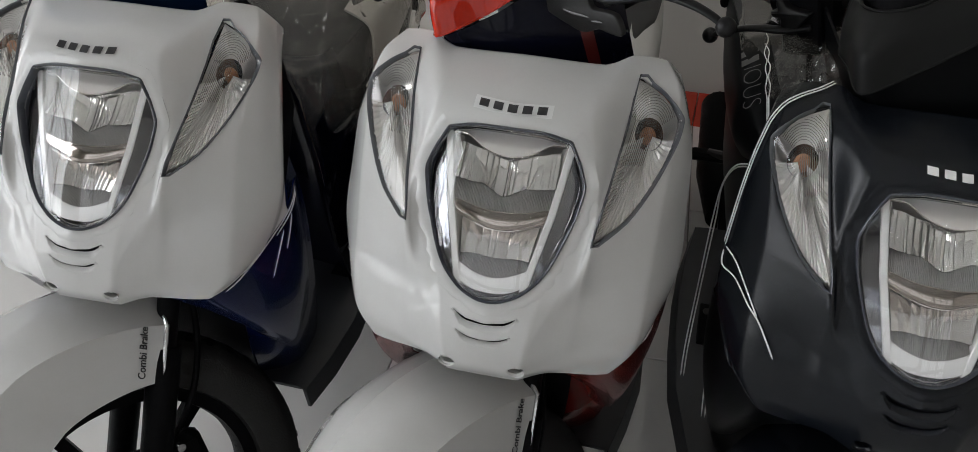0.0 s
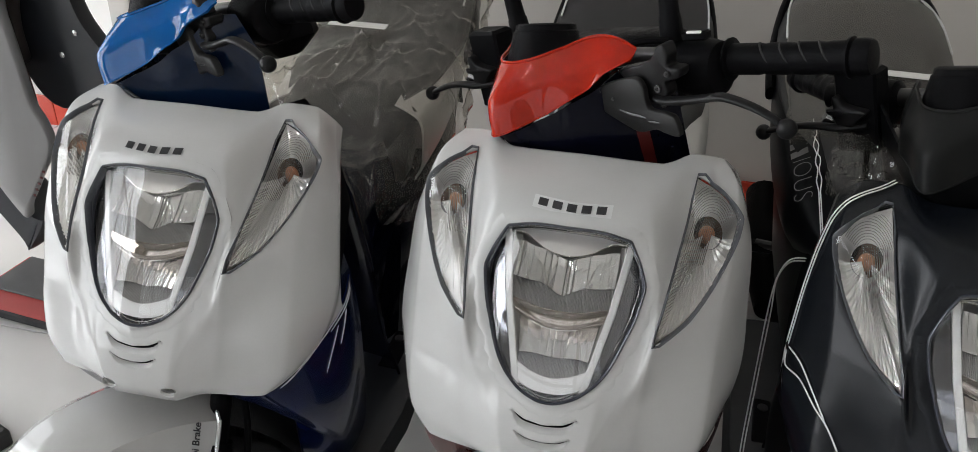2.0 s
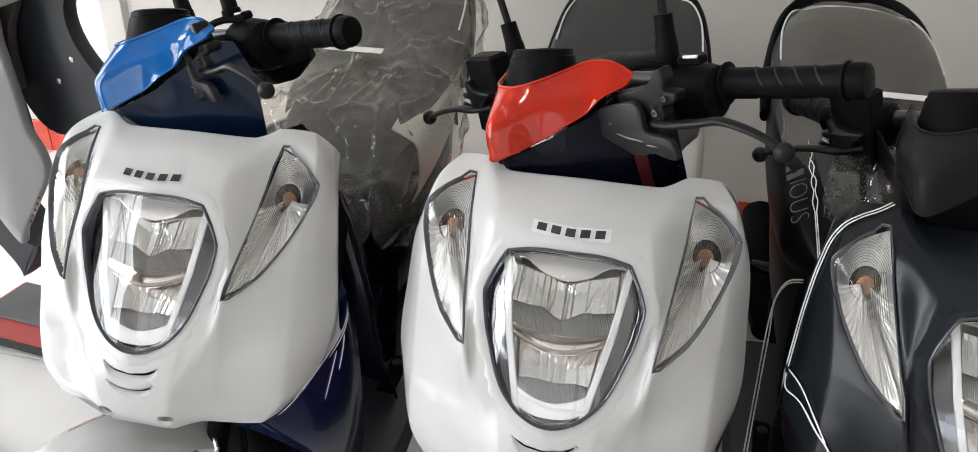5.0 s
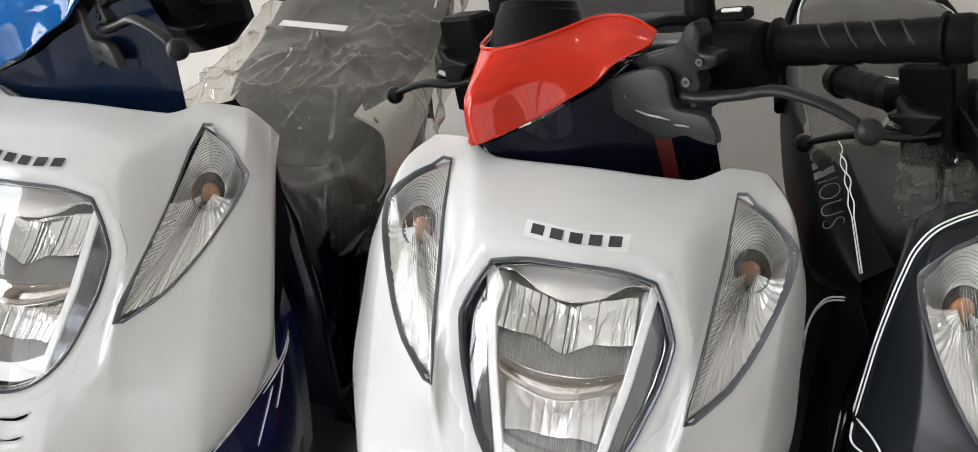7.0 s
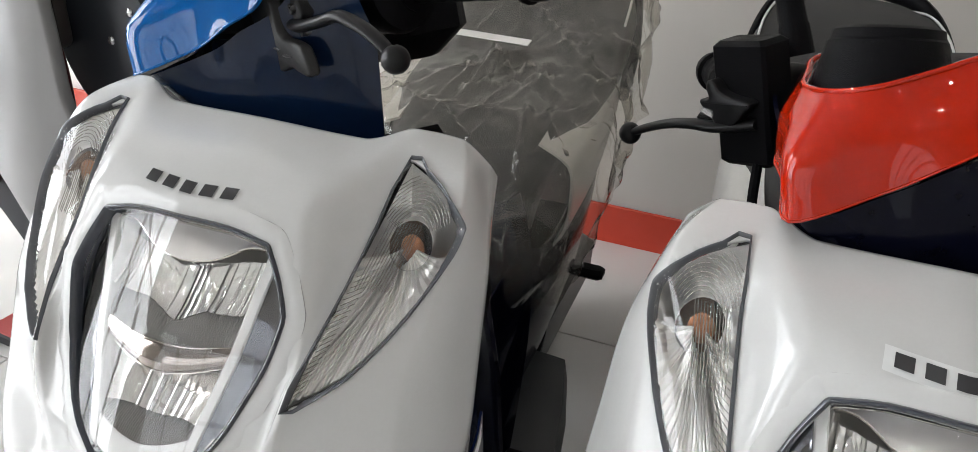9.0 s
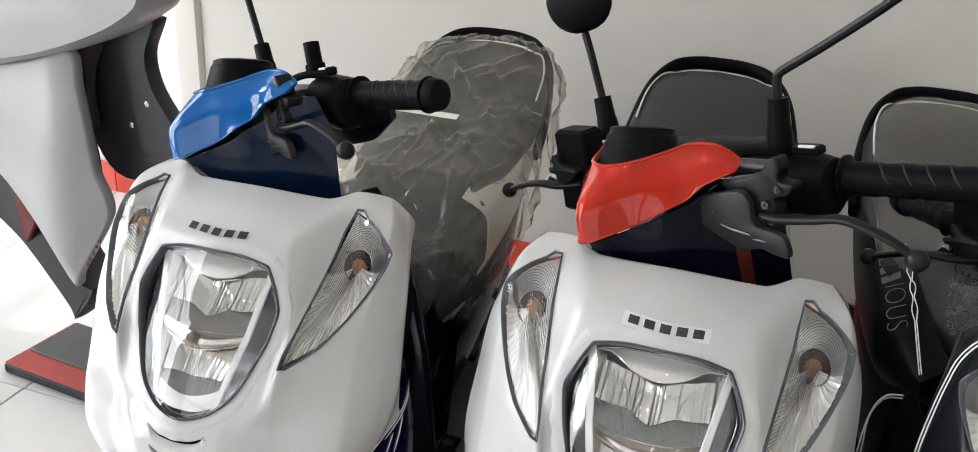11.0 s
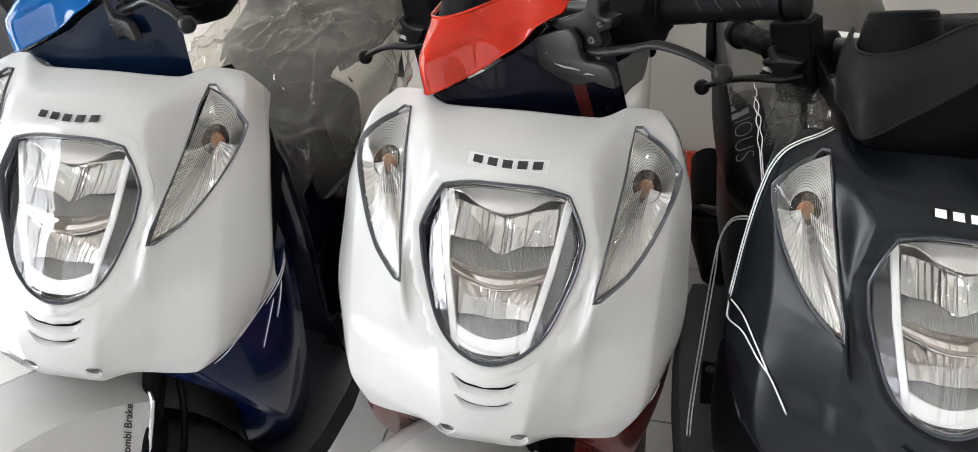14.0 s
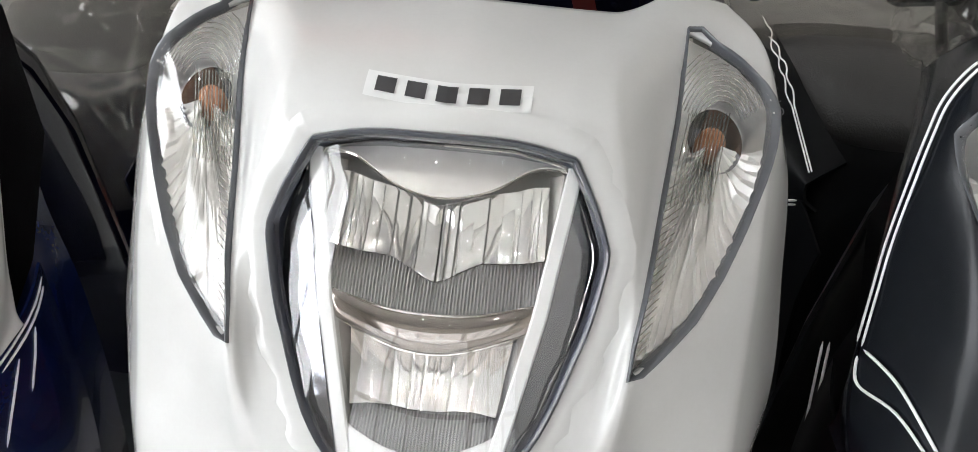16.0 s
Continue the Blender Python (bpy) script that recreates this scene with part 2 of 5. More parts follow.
class Shape:
    """Vertices and faces gathered piece by piece, moved by one matrix."""

    def __init__(self, m=None):
        self.v, self.f, self.m = [], [], m or Matrix.Identity(4)

    def put(self, verts, faces):
        k = len(self.v)
        self.v += [self.m @ Vector(p) for p in verts]
        self.f += [tuple(i + k for i in f) for f in faces]
        return self

    def rings(self, rings, closed=True, caps=True):
        n = len(rings[0])
        faces = []
        for i in range(len(rings) - 1):
            for j in range(n if closed else n - 1):
                a, b = i * n + j, i * n + (j + 1) % n
                faces.append((a, b, b + n, a + n))
        if caps and closed:
            faces.append(tuple(range(n))[::-1])
            faces.append(tuple((len(rings) - 1) * n + j for j in range(n)))
        return self.put([p for r in rings for p in r], faces)

    def tube(self, points, radii, seg=12, caps=True):
        pts = [Vector(p) for p in points]
        if not isinstance(radii, (list, tuple)):
            radii = [radii] * len(pts)
        rings, side = [], None
        for i, p in enumerate(pts):
            d = (pts[min(i + 1, len(pts) - 1)] - pts[max(i - 1, 0)]).normalized()
            if side is None:
                side = d.cross(Vector((0, 0, 1)) if abs(d.z) < 0.9 else Vector((1, 0, 0))).normalized()
            side = (side - d * side.dot(d)).normalized()
            up = d.cross(side)
            rings.append([p + (side * math.cos(a) + up * math.sin(a)) * radii[i] for a in (2 * math.pi * k / seg for k in range(seg))])
        return self.rings(rings, True, caps)

    def box(self, centre, size, bevel=0.0, turn=None):
        c, s = Vector(centre), Vector(size) / 2
        b = min(bevel, min(s) * 0.95)
        r = turn or Matrix.Identity(3)
        rings = []
        for z, inset in ((-s.z, b), (-s.z + b, 0), (s.z - b, 0), (s.z, b)) if b else ((-s.z, 0), (s.z, 0)):
            x, y, k = s.x - inset, s.y - inset, b * 0.7
            if b:
                ring = [(x - k, -y), (x, -y + k), (x, y - k), (x - k, y), (-x + k, y), (-x, y - k), (-x, -y + k), (-x + k, -y)]
            else:
                ring = [(x, -y), (x, y), (-x, y), (-x, -y)]
            rings.append([c + r @ Vector((px, py, z)) for px, py in ring])
        return self.rings(rings)

    def ball(self, centre, r, seg=14, squash=(1, 1, 1)):
        c = Vector(centre)
        rings = []
        for i in range(1, seg // 2 + 1):
            a = math.pi * i / (seg // 2 + 1)
            rings.append([c + Vector((r * math.sin(a) * math.cos(t) * squash[0], r * math.sin(a) * math.sin(t) * squash[1], r * math.cos(a) * squash[2])) for t in (2 * math.pi * k / seg for k in range(seg))])
        return self.rings(rings)

    def plate(self, outline, thick, to3d):
        """A flat polygon given in 2D, with thickness; to3d(a, b, d)."""
        n = len(outline)
        verts = [to3d(a, b, 0) for a, b in outline] + [to3d(a, b, thick) for a, b in outline]
        faces = [tuple(range(n)), tuple(range(2 * n - 1, n - 1, -1))] + [(i, (i + 1) % n, n + (i + 1) % n, n + i) for i in range(n)]
        return self.put(verts, faces)

    def sheet(self, grid, thick=0.0):
        """A grid of points as a surface, thickened inwards along its normals."""
        rows, cols = len(grid), len(grid[0])
        g = [[Vector(p) for p in r] for r in grid]
        faces = [(i * cols + j, i * cols + j + 1, (i + 1) * cols + j + 1, (i + 1) * cols + j) for i in range(rows - 1) for j in range(cols - 1)]
        flat = [p for r in g for p in r]
        if not thick:
            return self.put(flat, faces)
        back = []
        for i in range(rows):
            for j in range(cols):
                du = g[i][min(j + 1, cols - 1)] - g[i][max(j - 1, 0)]
                dv = g[min(i + 1, rows - 1)][j] - g[max(i - 1, 0)][j]
                nrm = du.cross(dv)
                nrm = nrm.normalized() if nrm.length > 1e-9 else Vector((0, 1, 0))
                back.append(g[i][j] + nrm * thick)
        k = rows * cols
        faces += [tuple(k + q for q in f[::-1]) for f in faces]
        edge = [j for j in range(cols)] + [i * cols + cols - 1 for i in range(1, rows)] + [(rows - 1) * cols + j for j in range(cols - 2, -1, -1)] + [i * cols for i in range(rows - 2, 0, -1)]
        for a, b in zip(edge, edge[1:] + edge[:1]):
            faces.append((a, b, k + b, k + a))
        return self.put(flat + back, faces)

    def done(self, name, mat, parent=None, label="", smooth=True, sharp=35.0):
        return finish(name, self.v, self.f, mat, parent, label, smooth, sharp)


def curve(points, n, closed=False):
    """A smooth line through the points (Catmull-Rom), n steps a span."""
    p = [Vector(q) for q in points]
    out, last = [], len(p) if closed else len(p) - 1
    for i in range(last):
        if closed:
            a, b, c, d = p[i - 1], p[i], p[(i + 1) % len(p)], p[(i + 2) % len(p)]
        else:
            a, b, c, d = p[max(i - 1, 0)], p[i], p[i + 1], p[min(i + 2, len(p) - 1)]
        for k in range(n):
            t = k / n
            out.append(0.5 * ((2 * b) + (c - a) * t + (2 * a - 5 * b + 4 * c - d) * t * t + (3 * b - a - 3 * c + d) * t ** 3))
    if not closed:
        out.append(p[-1])
    return out


def inside(x, z, poly):
    hit = False
    for (x0, z0), (x1, z1) in zip(poly, poly[1:] + poly[:1]):
        if (z0 > z) != (z1 > z) and x < (x1 - x0) * (z - z0) / (z1 - z0) + x0:
            hit = not hit
    return hit


def grown(poly, d):
    """A polygon moved outwards (minus: inwards) by d along its corners' normals."""
    n = len(poly)
    area = sum(poly[i][0] * poly[(i + 1) % n][1] - poly[(i + 1) % n][0] * poly[i][1] for i in range(n))
    s = 1 if area > 0 else -1
    out = []
    for i in range(n):
        (ax, az), (bx, bz), (cx, cz) = poly[i - 1], poly[i], poly[(i + 1) % n]
        e1, e2 = Vector((bx - ax, bz - az)), Vector((cx - bx, cz - bz))
        n1 = Vector((e1.y, -e1.x)).normalized() * s
        n2 = Vector((e2.y, -e2.x)).normalized() * s
        m = (n1 + n2)
        m = m / max(m.length_squared, 0.8) * 2
        out.append((bx + m.x * d * 1.0, bz + m.y * d * 1.0))
    return out


# ---- the scooter's front cover: one smooth skin over eight ribs ----
def rib(centre, crease, ridge, outer, side, rear):
    half = [Vector(p) for p in (centre, crease, ridge, outer, side, rear)]
    whole = [Vector((-p.x, p.y, p.z)) for p in half[:0:-1]] + half
    soft = curve(whole, 10)
    stiff = [p.lerp(q, k / 10) for p, q in zip(whole, whole[1:]) for k in range(10)] + [whole[-1]]
    return [a.lerp(b, .5) for a, b in zip(soft, stiff)]


COWL_RIBS = [
    rib((0, .003, .912), (.083, .011, .908), (.113, .0272, .916), (.1470, .0420, .9085), (.1660, .0500, .8890), (.1680, .0640, .8740)),
    rib((0, -.085, .8873), (.080, -.069, .8893), (.119, -.0161, .8912), (.1646, .0010, .8960), (.1786, .0147, .8649), (.1770, .0300, .8560)),
    rib((0, -.115, .8428), (.089, -.099, .8465), (.112, -.0686, .8428), (.1678, -.0356, .8594), (.1890, -.0141, .8296), (.1860, .0020, .8240)),
    rib((0, -.149, .7889), (.089, -.129, .7869), (.101, -.1394, .781), (.1643, -.0857, .7984), (.1934, -.0377, .7741), (.1905, -.0210, .7690)),
    rib((0, -.1812, .724), (.071, -.1691, .721), (.092, -.159, .723), (.1631, -.1134, .7332), (.1965, -.0561, .7261), (.1940, -.0380, .7270)),
    rib((0, -.1996, .681), (.052, -.1946, .681), (.080, -.1824, .679), (.1625, -.1333, .6869), (.193, -.0713, .6919), (.1945, -.0420, .7040)),
    rib((0, -.202, .641), (.043, -.200, .641), (.075, -.1878, .640), (.1578, -.1455, .644), (.1815, -.0884, .6544), (.1950, -.0440, .6890)),
    rib((0, -.190, .616), (.040, -.190, .617), (.072, -.182, .624), (.135, -.157, .616), (.166, -.118, .634), (.1972, -.0433, .6795)),
]
COWL_GRID = [curve([r[j] for r in COWL_RIBS], 9) for j in range(len(COWL_RIBS[0]))]


_wide = [curve([c[i] for c in COWL_GRID], 2) for i in range(len(COWL_GRID[0]))]
COWL_FINE = [curve([r[j] for r in _wide], 2) for j in range(len(_wide[0]))]


def eased(t):
    t = min(1.0, max(0.0, t))
    return t * t * (3 - 2 * t)


def moulding(x, z):
    """Set-back of the pressed lines: the beard under the lamp, and the folds below the lamps at the sides."""
    a, out = abs(x), 0.0
    if z < .735:
        e = .040 + .16 * max(0.0, z - .640)
        if a > e:
            out += .0066 * (1 - math.exp(-(a - e) / .017)) * math.exp(-((a - e) / .085) ** 2) * eased((.735 - z) / .03)
    if .640 < z < .790:
        e = .0985 - .075 * (.7755 - z)
        t = a - e
        if t > 0:
            out += .30 * t * math.exp(-t / .020) * eased((.790 - z) / .02) * eased((z - .640) / .03)
    return out


COWL_FINE = [[Vector((p.x, p.y + (moulding(p.x, p.z) if 20 <= j < len(COWL_FINE) - 20 else 0.0), p.z)) for p in c] for j, c in enumerate(COWL_FINE)]
_CX, _CY, _CZ = (np.array([getter(p) for c in COWL_FINE[20:-20] for p in c]) for getter in (lambda p: p.x, lambda p: p.y, lambda p: p.z))


def cowl_y(x, z):
    """The skin's depth at a place of its front view, from the nearest points of the skin."""
    d = (_CX - x) ** 2 + (_CZ - z) ** 2
    k = np.argpartition(d, 6)[:6]
    w = 1 / (d[k] + 4e-7)
    return float((w * _CY[k]).sum() / w.sum())


HEAD_HALF = [(0, .8758), (.036, .874), (.060, .8684), (.0640, .8668), (.0668, .8630), (.0765, .8455), (.0832, .8295), (.0840, .8245), (.0836, .8185), (.0790, .7965), (.0725, .7790), (.0615, .7535), (.050, .7370), (.033, .7235), (.014, .7165)]
HEAD_LINE = HEAD_HALF + [(0, .7155)] + [(-x, z) for x, z in HEAD_HALF[:0:-1]]
WINK_LINE = [(.1215, .9030), (.138, .8978), (.151, .8920), (.163, .8830), (.1705, .8730), (.1722, .8660), (.1705, .8550), (.1650, .8420), (.156, .8255), (.144, .8080), (.130, .7925), (.113, .7812), (.0985, .7755), (.1045, .806), (.1105, .8355), (.1165, .868)]
WINK_OTHER = [(-x, z) for x, z in WINK_LINE]
SLOTS = [[(-.0345, .7020), (-.020, .6965), (0, .6948), (.020, .6965), (.0345, .7020), (.024, .6890), (0, .6868), (-.024, .6890)],
         [(-.0295, .6828), (-.016, .6776), (0, .6762), (.016, .6776), (.0295, .6828), (.019, .6712), (0, .6690), (-.019, .6712)]]
HOLES = [[(s * .038 + .0085 * math.cos(a), .638 + .006 * math.sin(a)) for a in (k * math.pi / 6 for k in range(12))] for s in (1, -1)]
HEAD_O, HEAD_B, HEAD_N = Vector((0, -.139, .796)), Vector((0, .090, .157)).normalized(), Vector((0, -.157, .090)).normalized()


def head(a, b, d):
    """A place in the headlamp: across, up along the lens, and inwards."""
    return HEAD_O + Vector((a, 0, 0)) + HEAD_B * b - HEAD_N * (d + 2.3 * a * a)


def head_flat(line):
    return [(x, (Vector((0, cowl_y(x, z), z)) - HEAD_O).dot(HEAD_B)) for x, z in line]


HEAD_AB = head_flat(HEAD_LINE)
_n_head = len(HEAD_AB)


def lens_bulge(a, b, k=0.005):
    r = min(1.0, math.hypot(a / .092, b / .102))
    return -k * (1 - r * r)


def cover_mesh(parent, mat):
    s = Shape()
    cut = [HEAD_LINE, WINK_LINE, WINK_OTHER] + SLOTS + HOLES
    boxes = [(min(p[0] for p in c), max(p[0] for p in c), min(p[1] for p in c), max(p[1] for p in c)) for c in cut]
    dense = COWL_FINE
    nc, nr = len(dense), len(dense[0])
    verts = [p for c in dense for p in c]
    faces = []
    edge_of, kept = {}, set()
    for j in range(nc - 1):
        for i in range(nr - 1):
            q = (j * nr + i, j * nr + i + 1, (j + 1) * nr + i + 1, (j + 1) * nr + i)
            c = (verts[q[0]] + verts[q[1]] + verts[q[2]] + verts[q[3]]) / 4
            gone = False
            for poly, bx in zip(cut, boxes):
                if 20 <= j < nc - 21 and bx[0] <= c.x <= bx[1] and bx[2] <= c.z <= bx[3] and inside(c.x, c.z, poly):
                    gone = True
                    edge_of.update((k, poly) for k in q)
                    break
            if not gone:
                faces.append(q)
                kept.update(q)
    # the rim of each opening follows its outline
    for k, poly in edge_of.items():
        if k in kept:
            p = verts[k]
            best = None
            for (x0, z0), (x1, z1) in zip(poly, poly[1:] + poly[:1]):
                dx, dz = x1 - x0, z1 - z0
                t = max(0.0, min(1.0, ((p.x - x0) * dx + (p.z - z0) * dz) / (dx * dx + dz * dz)))
                qx, qz = x0 + dx * t, z0 + dz * t
                d = (qx - p.x) ** 2 + (qz - p.z) ** 2
                if best is None or d < best[0]:
                    best = (d, qx, qz)
            _, qx, qz = best
            verts[k] = Vector((qx, p.y + cowl_y(qx, qz) - cowl_y(p.x, p.z), qz))
    ob = s.put(verts, faces).done("front_cover", mat, parent, sharp=60)
    mod = ob.modifiers.new("thickness", "SOLIDIFY")
    mod.thickness, mod.offset = 0.003, -1.0
    return ob


def band(line3, width_in, width_out, rise, steps=6, m=None):
    """A rounded frame that runs along a closed line; the line gives (place, outward, up)."""
    rings = []
    for p, out, up in line3:
        ring = []
        for k in range(steps + 1):
            t = k / steps
            ring.append(p + out * (-width_in + (width_in + width_out) * t) + up * (rise * math.sin(math.pi * t)))
        ring.append(p + out * width_out - up * 0.006)
        ring.append(p - out * width_in - up * 0.006)
        rings.append(ring)
    s = Shape(m)
    n = len(rings[0])
    verts = [q for r in rings for q in r]
    faces = []
    for i in range(len(rings)):
        k = (i + 1) % len(rings)
        for j in range(n):
            faces.append((i * n + j, i * n + (j + 1) % n, k * n + (j + 1) % n, k * n + j))
    return s.put(verts, faces)


def skin_normal(x, z):
    e = 0.004
    dx = Vector((2 * e, cowl_y(x + e, z) - cowl_y(x - e, z), 0))
    dz = Vector((0, cowl_y(x, z + e) - cowl_y(x, z - e), 2 * e))
    n = dx.cross(dz).normalized()
    return n if n.y < 0 else -n


def along(line, smooth=3):
    """The places of a closed line of the front view on the skin, with the outward and upward directions."""
    pts = curve([(x, 0, z) for x, z in line], smooth, True)
    flat = [(p.x, p.z) for p in pts]
    outer = grown(flat, 0.004)
    res = []
    for (x, z), (ox, oz) in zip(flat, outer):
        p = Vector((x, cowl_y(x, z), z))
        o = Vector((ox, cowl_y(ox, oz), oz)) - p
        res.append((p, o.normalized(), skin_normal(x, z)))
    return res


HEAD_BAND = along(HEAD_LINE, 3)
WINK_BANDS = (along(WINK_LINE, 2), along(WINK_OTHER, 2))


def head_polar(scale, b_off=0.0):
    return [(a * scale, b * scale + b_off) for a, b in HEAD_AB]


def headlamp(parent, cover_mat):
    rim = band(HEAD_BAND, 0.0029, 0.0012, 0.0030).done("headlamp", BEZEL, parent, "clear LED headlamp with dark bezel and chrome reflectors", sharp=50)
    band([(p + o * 0.0055, o, u) for p, o, u in HEAD_BAND], 0.004, 0.0085, 0.0009).done("headlamp_lip", cover_mat, parent, sharp=60)
    # lens
    n = _n_head
    rings = [[head(a * k, b * k, lens_bulge(a * k, b * k) + 0.002) for a, b in head_polar(0.985)] for k in (1.0, 0.93, 0.8, 0.6, 0.35, 0.1)]
    lens = Shape().rings(rings, True, False)
    lens.put([head(0, 0, lens_bulge(0, 0) + 0.002)] + rings[-1], [(0, i + 1, (i + 1) % n + 1) for i in range(n)])
    lo = lens.done("lens", LENS, rim, "clear outer lens")
    lo.visible_shadow = False
    # housing bowl behind everything
    rings = [[head(a * k, b * k, d) for a, b in HEAD_AB] for k, d in ((0.94, 0.017), (0.88, 0.045), (0.6, 0.062), (0.2, 0.066))]
    Shape().rings(rings, True, False).put(rings[-1], [tuple(range(_n_head))]).done("housing", SATIN_CHROME, rim, "silver lamp housing")
    rings = [[head(a * k, b * k, d) for a, b in HEAD_AB] for k, d in ((0.985, 0.003), (0.955, 0.007), (0.925, 0.018))]
    Shape().rings(rings, True, False).done("lens_wall", WALL_GLASS, rim, "dark side wall of the lens", sharp=50)
    inner = [(a * .93, b * .955) for a, b in HEAD_AB] + [(HEAD_AB[0][0] * .93, HEAD_AB[0][1] * .955)]
    Shape().tube([head(a, b, .0062) for a, b in inner], .0009, 6).done("inner_rim", CHROME, rim, "thin bright inner rim")

    def mirrored(line):
        return curve([(-a, b, 0) for a, b in line[:0:-1]] + [(a, b, 0) for a, b in line], 6)

    def between(top, low, rows):
        """Rows of places between two lines of the lamp; rows give (share, depth, depth at the ends)."""
        out = []
        for t, d, e in rows:
            row = []
            for k in range(len(top)):
                q = (2 * k / (len(top) - 1) - 1) ** 2
                p = top[k].lerp(low[k], t)
                row.append(head(p.x, p.y, d + (e - d) * q))
            out.append(row)
        return out

    brow = mirrored([(0, .0600), (.0235, .0650), (.0450, .0775), (.0610, .0780)])
    crown = mirrored([(0, .0925), (.030, .0905), (.0500, .0860), (.0625, .0815)])
    beam_top = [(0, .0560), (.0030, .0568), (.0235, .0635), (.0370, .0662), (.0450, .0690), (.0530, .0700)]
    wave = [(0, .0178), (.0060, .0200), (.0120, .0238), (.0225, .0293), (.0360, .0302), (.0460, .0318), (.0530, .0335)]
    lip = mirrored([(0, .0025), (.0150, .0030), (.0290, .0052), (.0525, .0118)])
    chin = mirrored([(0, -.0172), (.0140, -.0158), (.0290, -.0114), (.0510, -.0026)])
    low_foot = [(0, -.0475), (.0080, -.0472), (.0160, -.0457), (.0250, -.0450), (.0360, -.0458)]
    tongue = mirrored([(0, -.0672), (.0175, -.0640), (.0330, -.0570), (.0365, -.0540)])

    def at_a(line, a):
        a = min(abs(a), line[-1][0])
        for (a0, b0), (a1, b1) in zip(line, line[1:]):
            if a <= a1:
                return b0 + (b1 - b0) * (a - a0) / (a1 - a0)
        return line[-1][1]

    # forehead plate with the drooping middle, and its bright lower edge
    Shape().sheet(between(crown, brow, ((0, .022, .022), (.3, .017, .019), (.6, .013, .016), (.85, .010, .013), (1, .009, .012))), -0.0015).done("forehead_plate", PLATE, rim, sharp=60)
    Shape().tube([head(p.x, p.y, .0088 + .003 * (p.x / .061) ** 2) for p in brow], .0006, 6).done("plate_edge", CHROME, rim)
    # upright fluted mirrors of the upper beam, one bay on each side
    rng = random.Random(7)
    for side in (-1, 1):
        bay, edge = Shape(), .0004
        for w in (.0030, .0046, .0024, .0058, .0068, .0074, .0062, .0030, .0028, .0026, .0040, .0044):
            a0, a1 = edge, edge + w
            edge += w
            lean, swell = rng.uniform(-.0026, .0026) * min(1.0, w / .004), rng.uniform(.0001, .0006) * min(1.0, w / .005)
            grid = []
            for k in range(5):
                a = a0 + (a1 - a0) * k / 4
                d = .027 - .011 * (a / .053) ** 2 - swell * math.sin(math.pi * k / 4) + lean * (k / 4 - .5)
                grid.append([head(side * a, at_a(wave, a) + (at_a(beam_top, a) - at_a(wave, a)) * v, d - .011 + .016 * v ** .7) for v in (0, .25, .5, .75, 1)])
            bay.sheet(grid, 0.0)
        bay.done("upper_reflector", FLUTE, rim, "upright fluted mirror", sharp=20)
        hood = [[head(side * a, at_a(beam_top, a), d) for a in (.0004, .012, .0235, .037, .045, .053)] for d in (.0285, .012)]
        Shape().sheet(hood, 0.0).done("reflector_hood", SATIN_CHROME, rim)
        # the bay's outer jamb
        jamb = [[head(side * .0532, b, .029), head(side * .0560, b, .017), head(side * .0585, b + .001, .0095)] for b in (.0755, .055, .034, .010)]
        Shape().sheet(jamb, 0.0008).done("bay_jamb", PLATE, rim, sharp=60)

    def flute_cells(width, parts, edge_a):
        out, a = [], -edge_a
        for _ in range(parts):
            out.append((a, a + width))
            a += width
        return out

    cells = [(-.0365, -.0290), (-.0290, -.0225), (-.0225, -.0165)] + flute_cells(.00275, 12, .0165) + [(.0165, .0225), (.0225, .0290), (.0290, .0365)]
    bay = Shape()
    for a0, a1 in cells:
        swell, lean = .0003 * min(1.0, (a1 - a0) / .004), rng.uniform(-.0014, .0014)
        grid = []
        for k in range(5):
            a = a0 + (a1 - a0) * k / 4
            d = .031 - .010 * (a / .037) ** 2 - swell * math.sin(math.pi * k / 4) + lean * (k / 4 - .5)
            grid.append([head(a * (1 + .14 * v), at_a(low_foot, a) + (-.016 + 5.0 * a * a - at_a(low_foot, a)) * v, d - .012 + .013 * v) for v in (0, .33, .66, 1)])
        bay.sheet(grid, 0.0)
    bay.done("lower_reflector", FLUTE, rim, "upright fluted mirror", sharp=20)

    # finely ribbed shelves below the beams
    def shelf(name, half, top, low, d0, d1, count):
        s = Shape()
        for k in range(count):
            a0 = -half + 2 * half * k / count
            a1 = a0 + 2 * half / count
            for x0, x1, h0, h1 in ((a0, (a0 + a1) / 2, -.00045, .00045), ((a0 + a1) / 2, a1, .00045, -.00045)):
                pts = []
                for x, h in ((x0, h0), (x1, h1)):
                    bt, bl = at_a(top, x) - .0006, at_a(low, x)
                    pts += [head(x, bt, d1 - h), head(x, bt * .45 + bl * .55, d1 * .35 + d0 * .65 - h), head(x, bl, d0 - h)]
                s.put(pts, [(0, 1, 4, 3), (1, 2, 5, 4)])
        return s.done(name, RIBBED, rim, "grey ribbed shelf", smooth=False)

    shelf("upper_shelf", .0525, wave, [(0, .0025), (.0150, .0030), (.0290, .0052), (.0525, .0118)], .0072, .0160, 62)
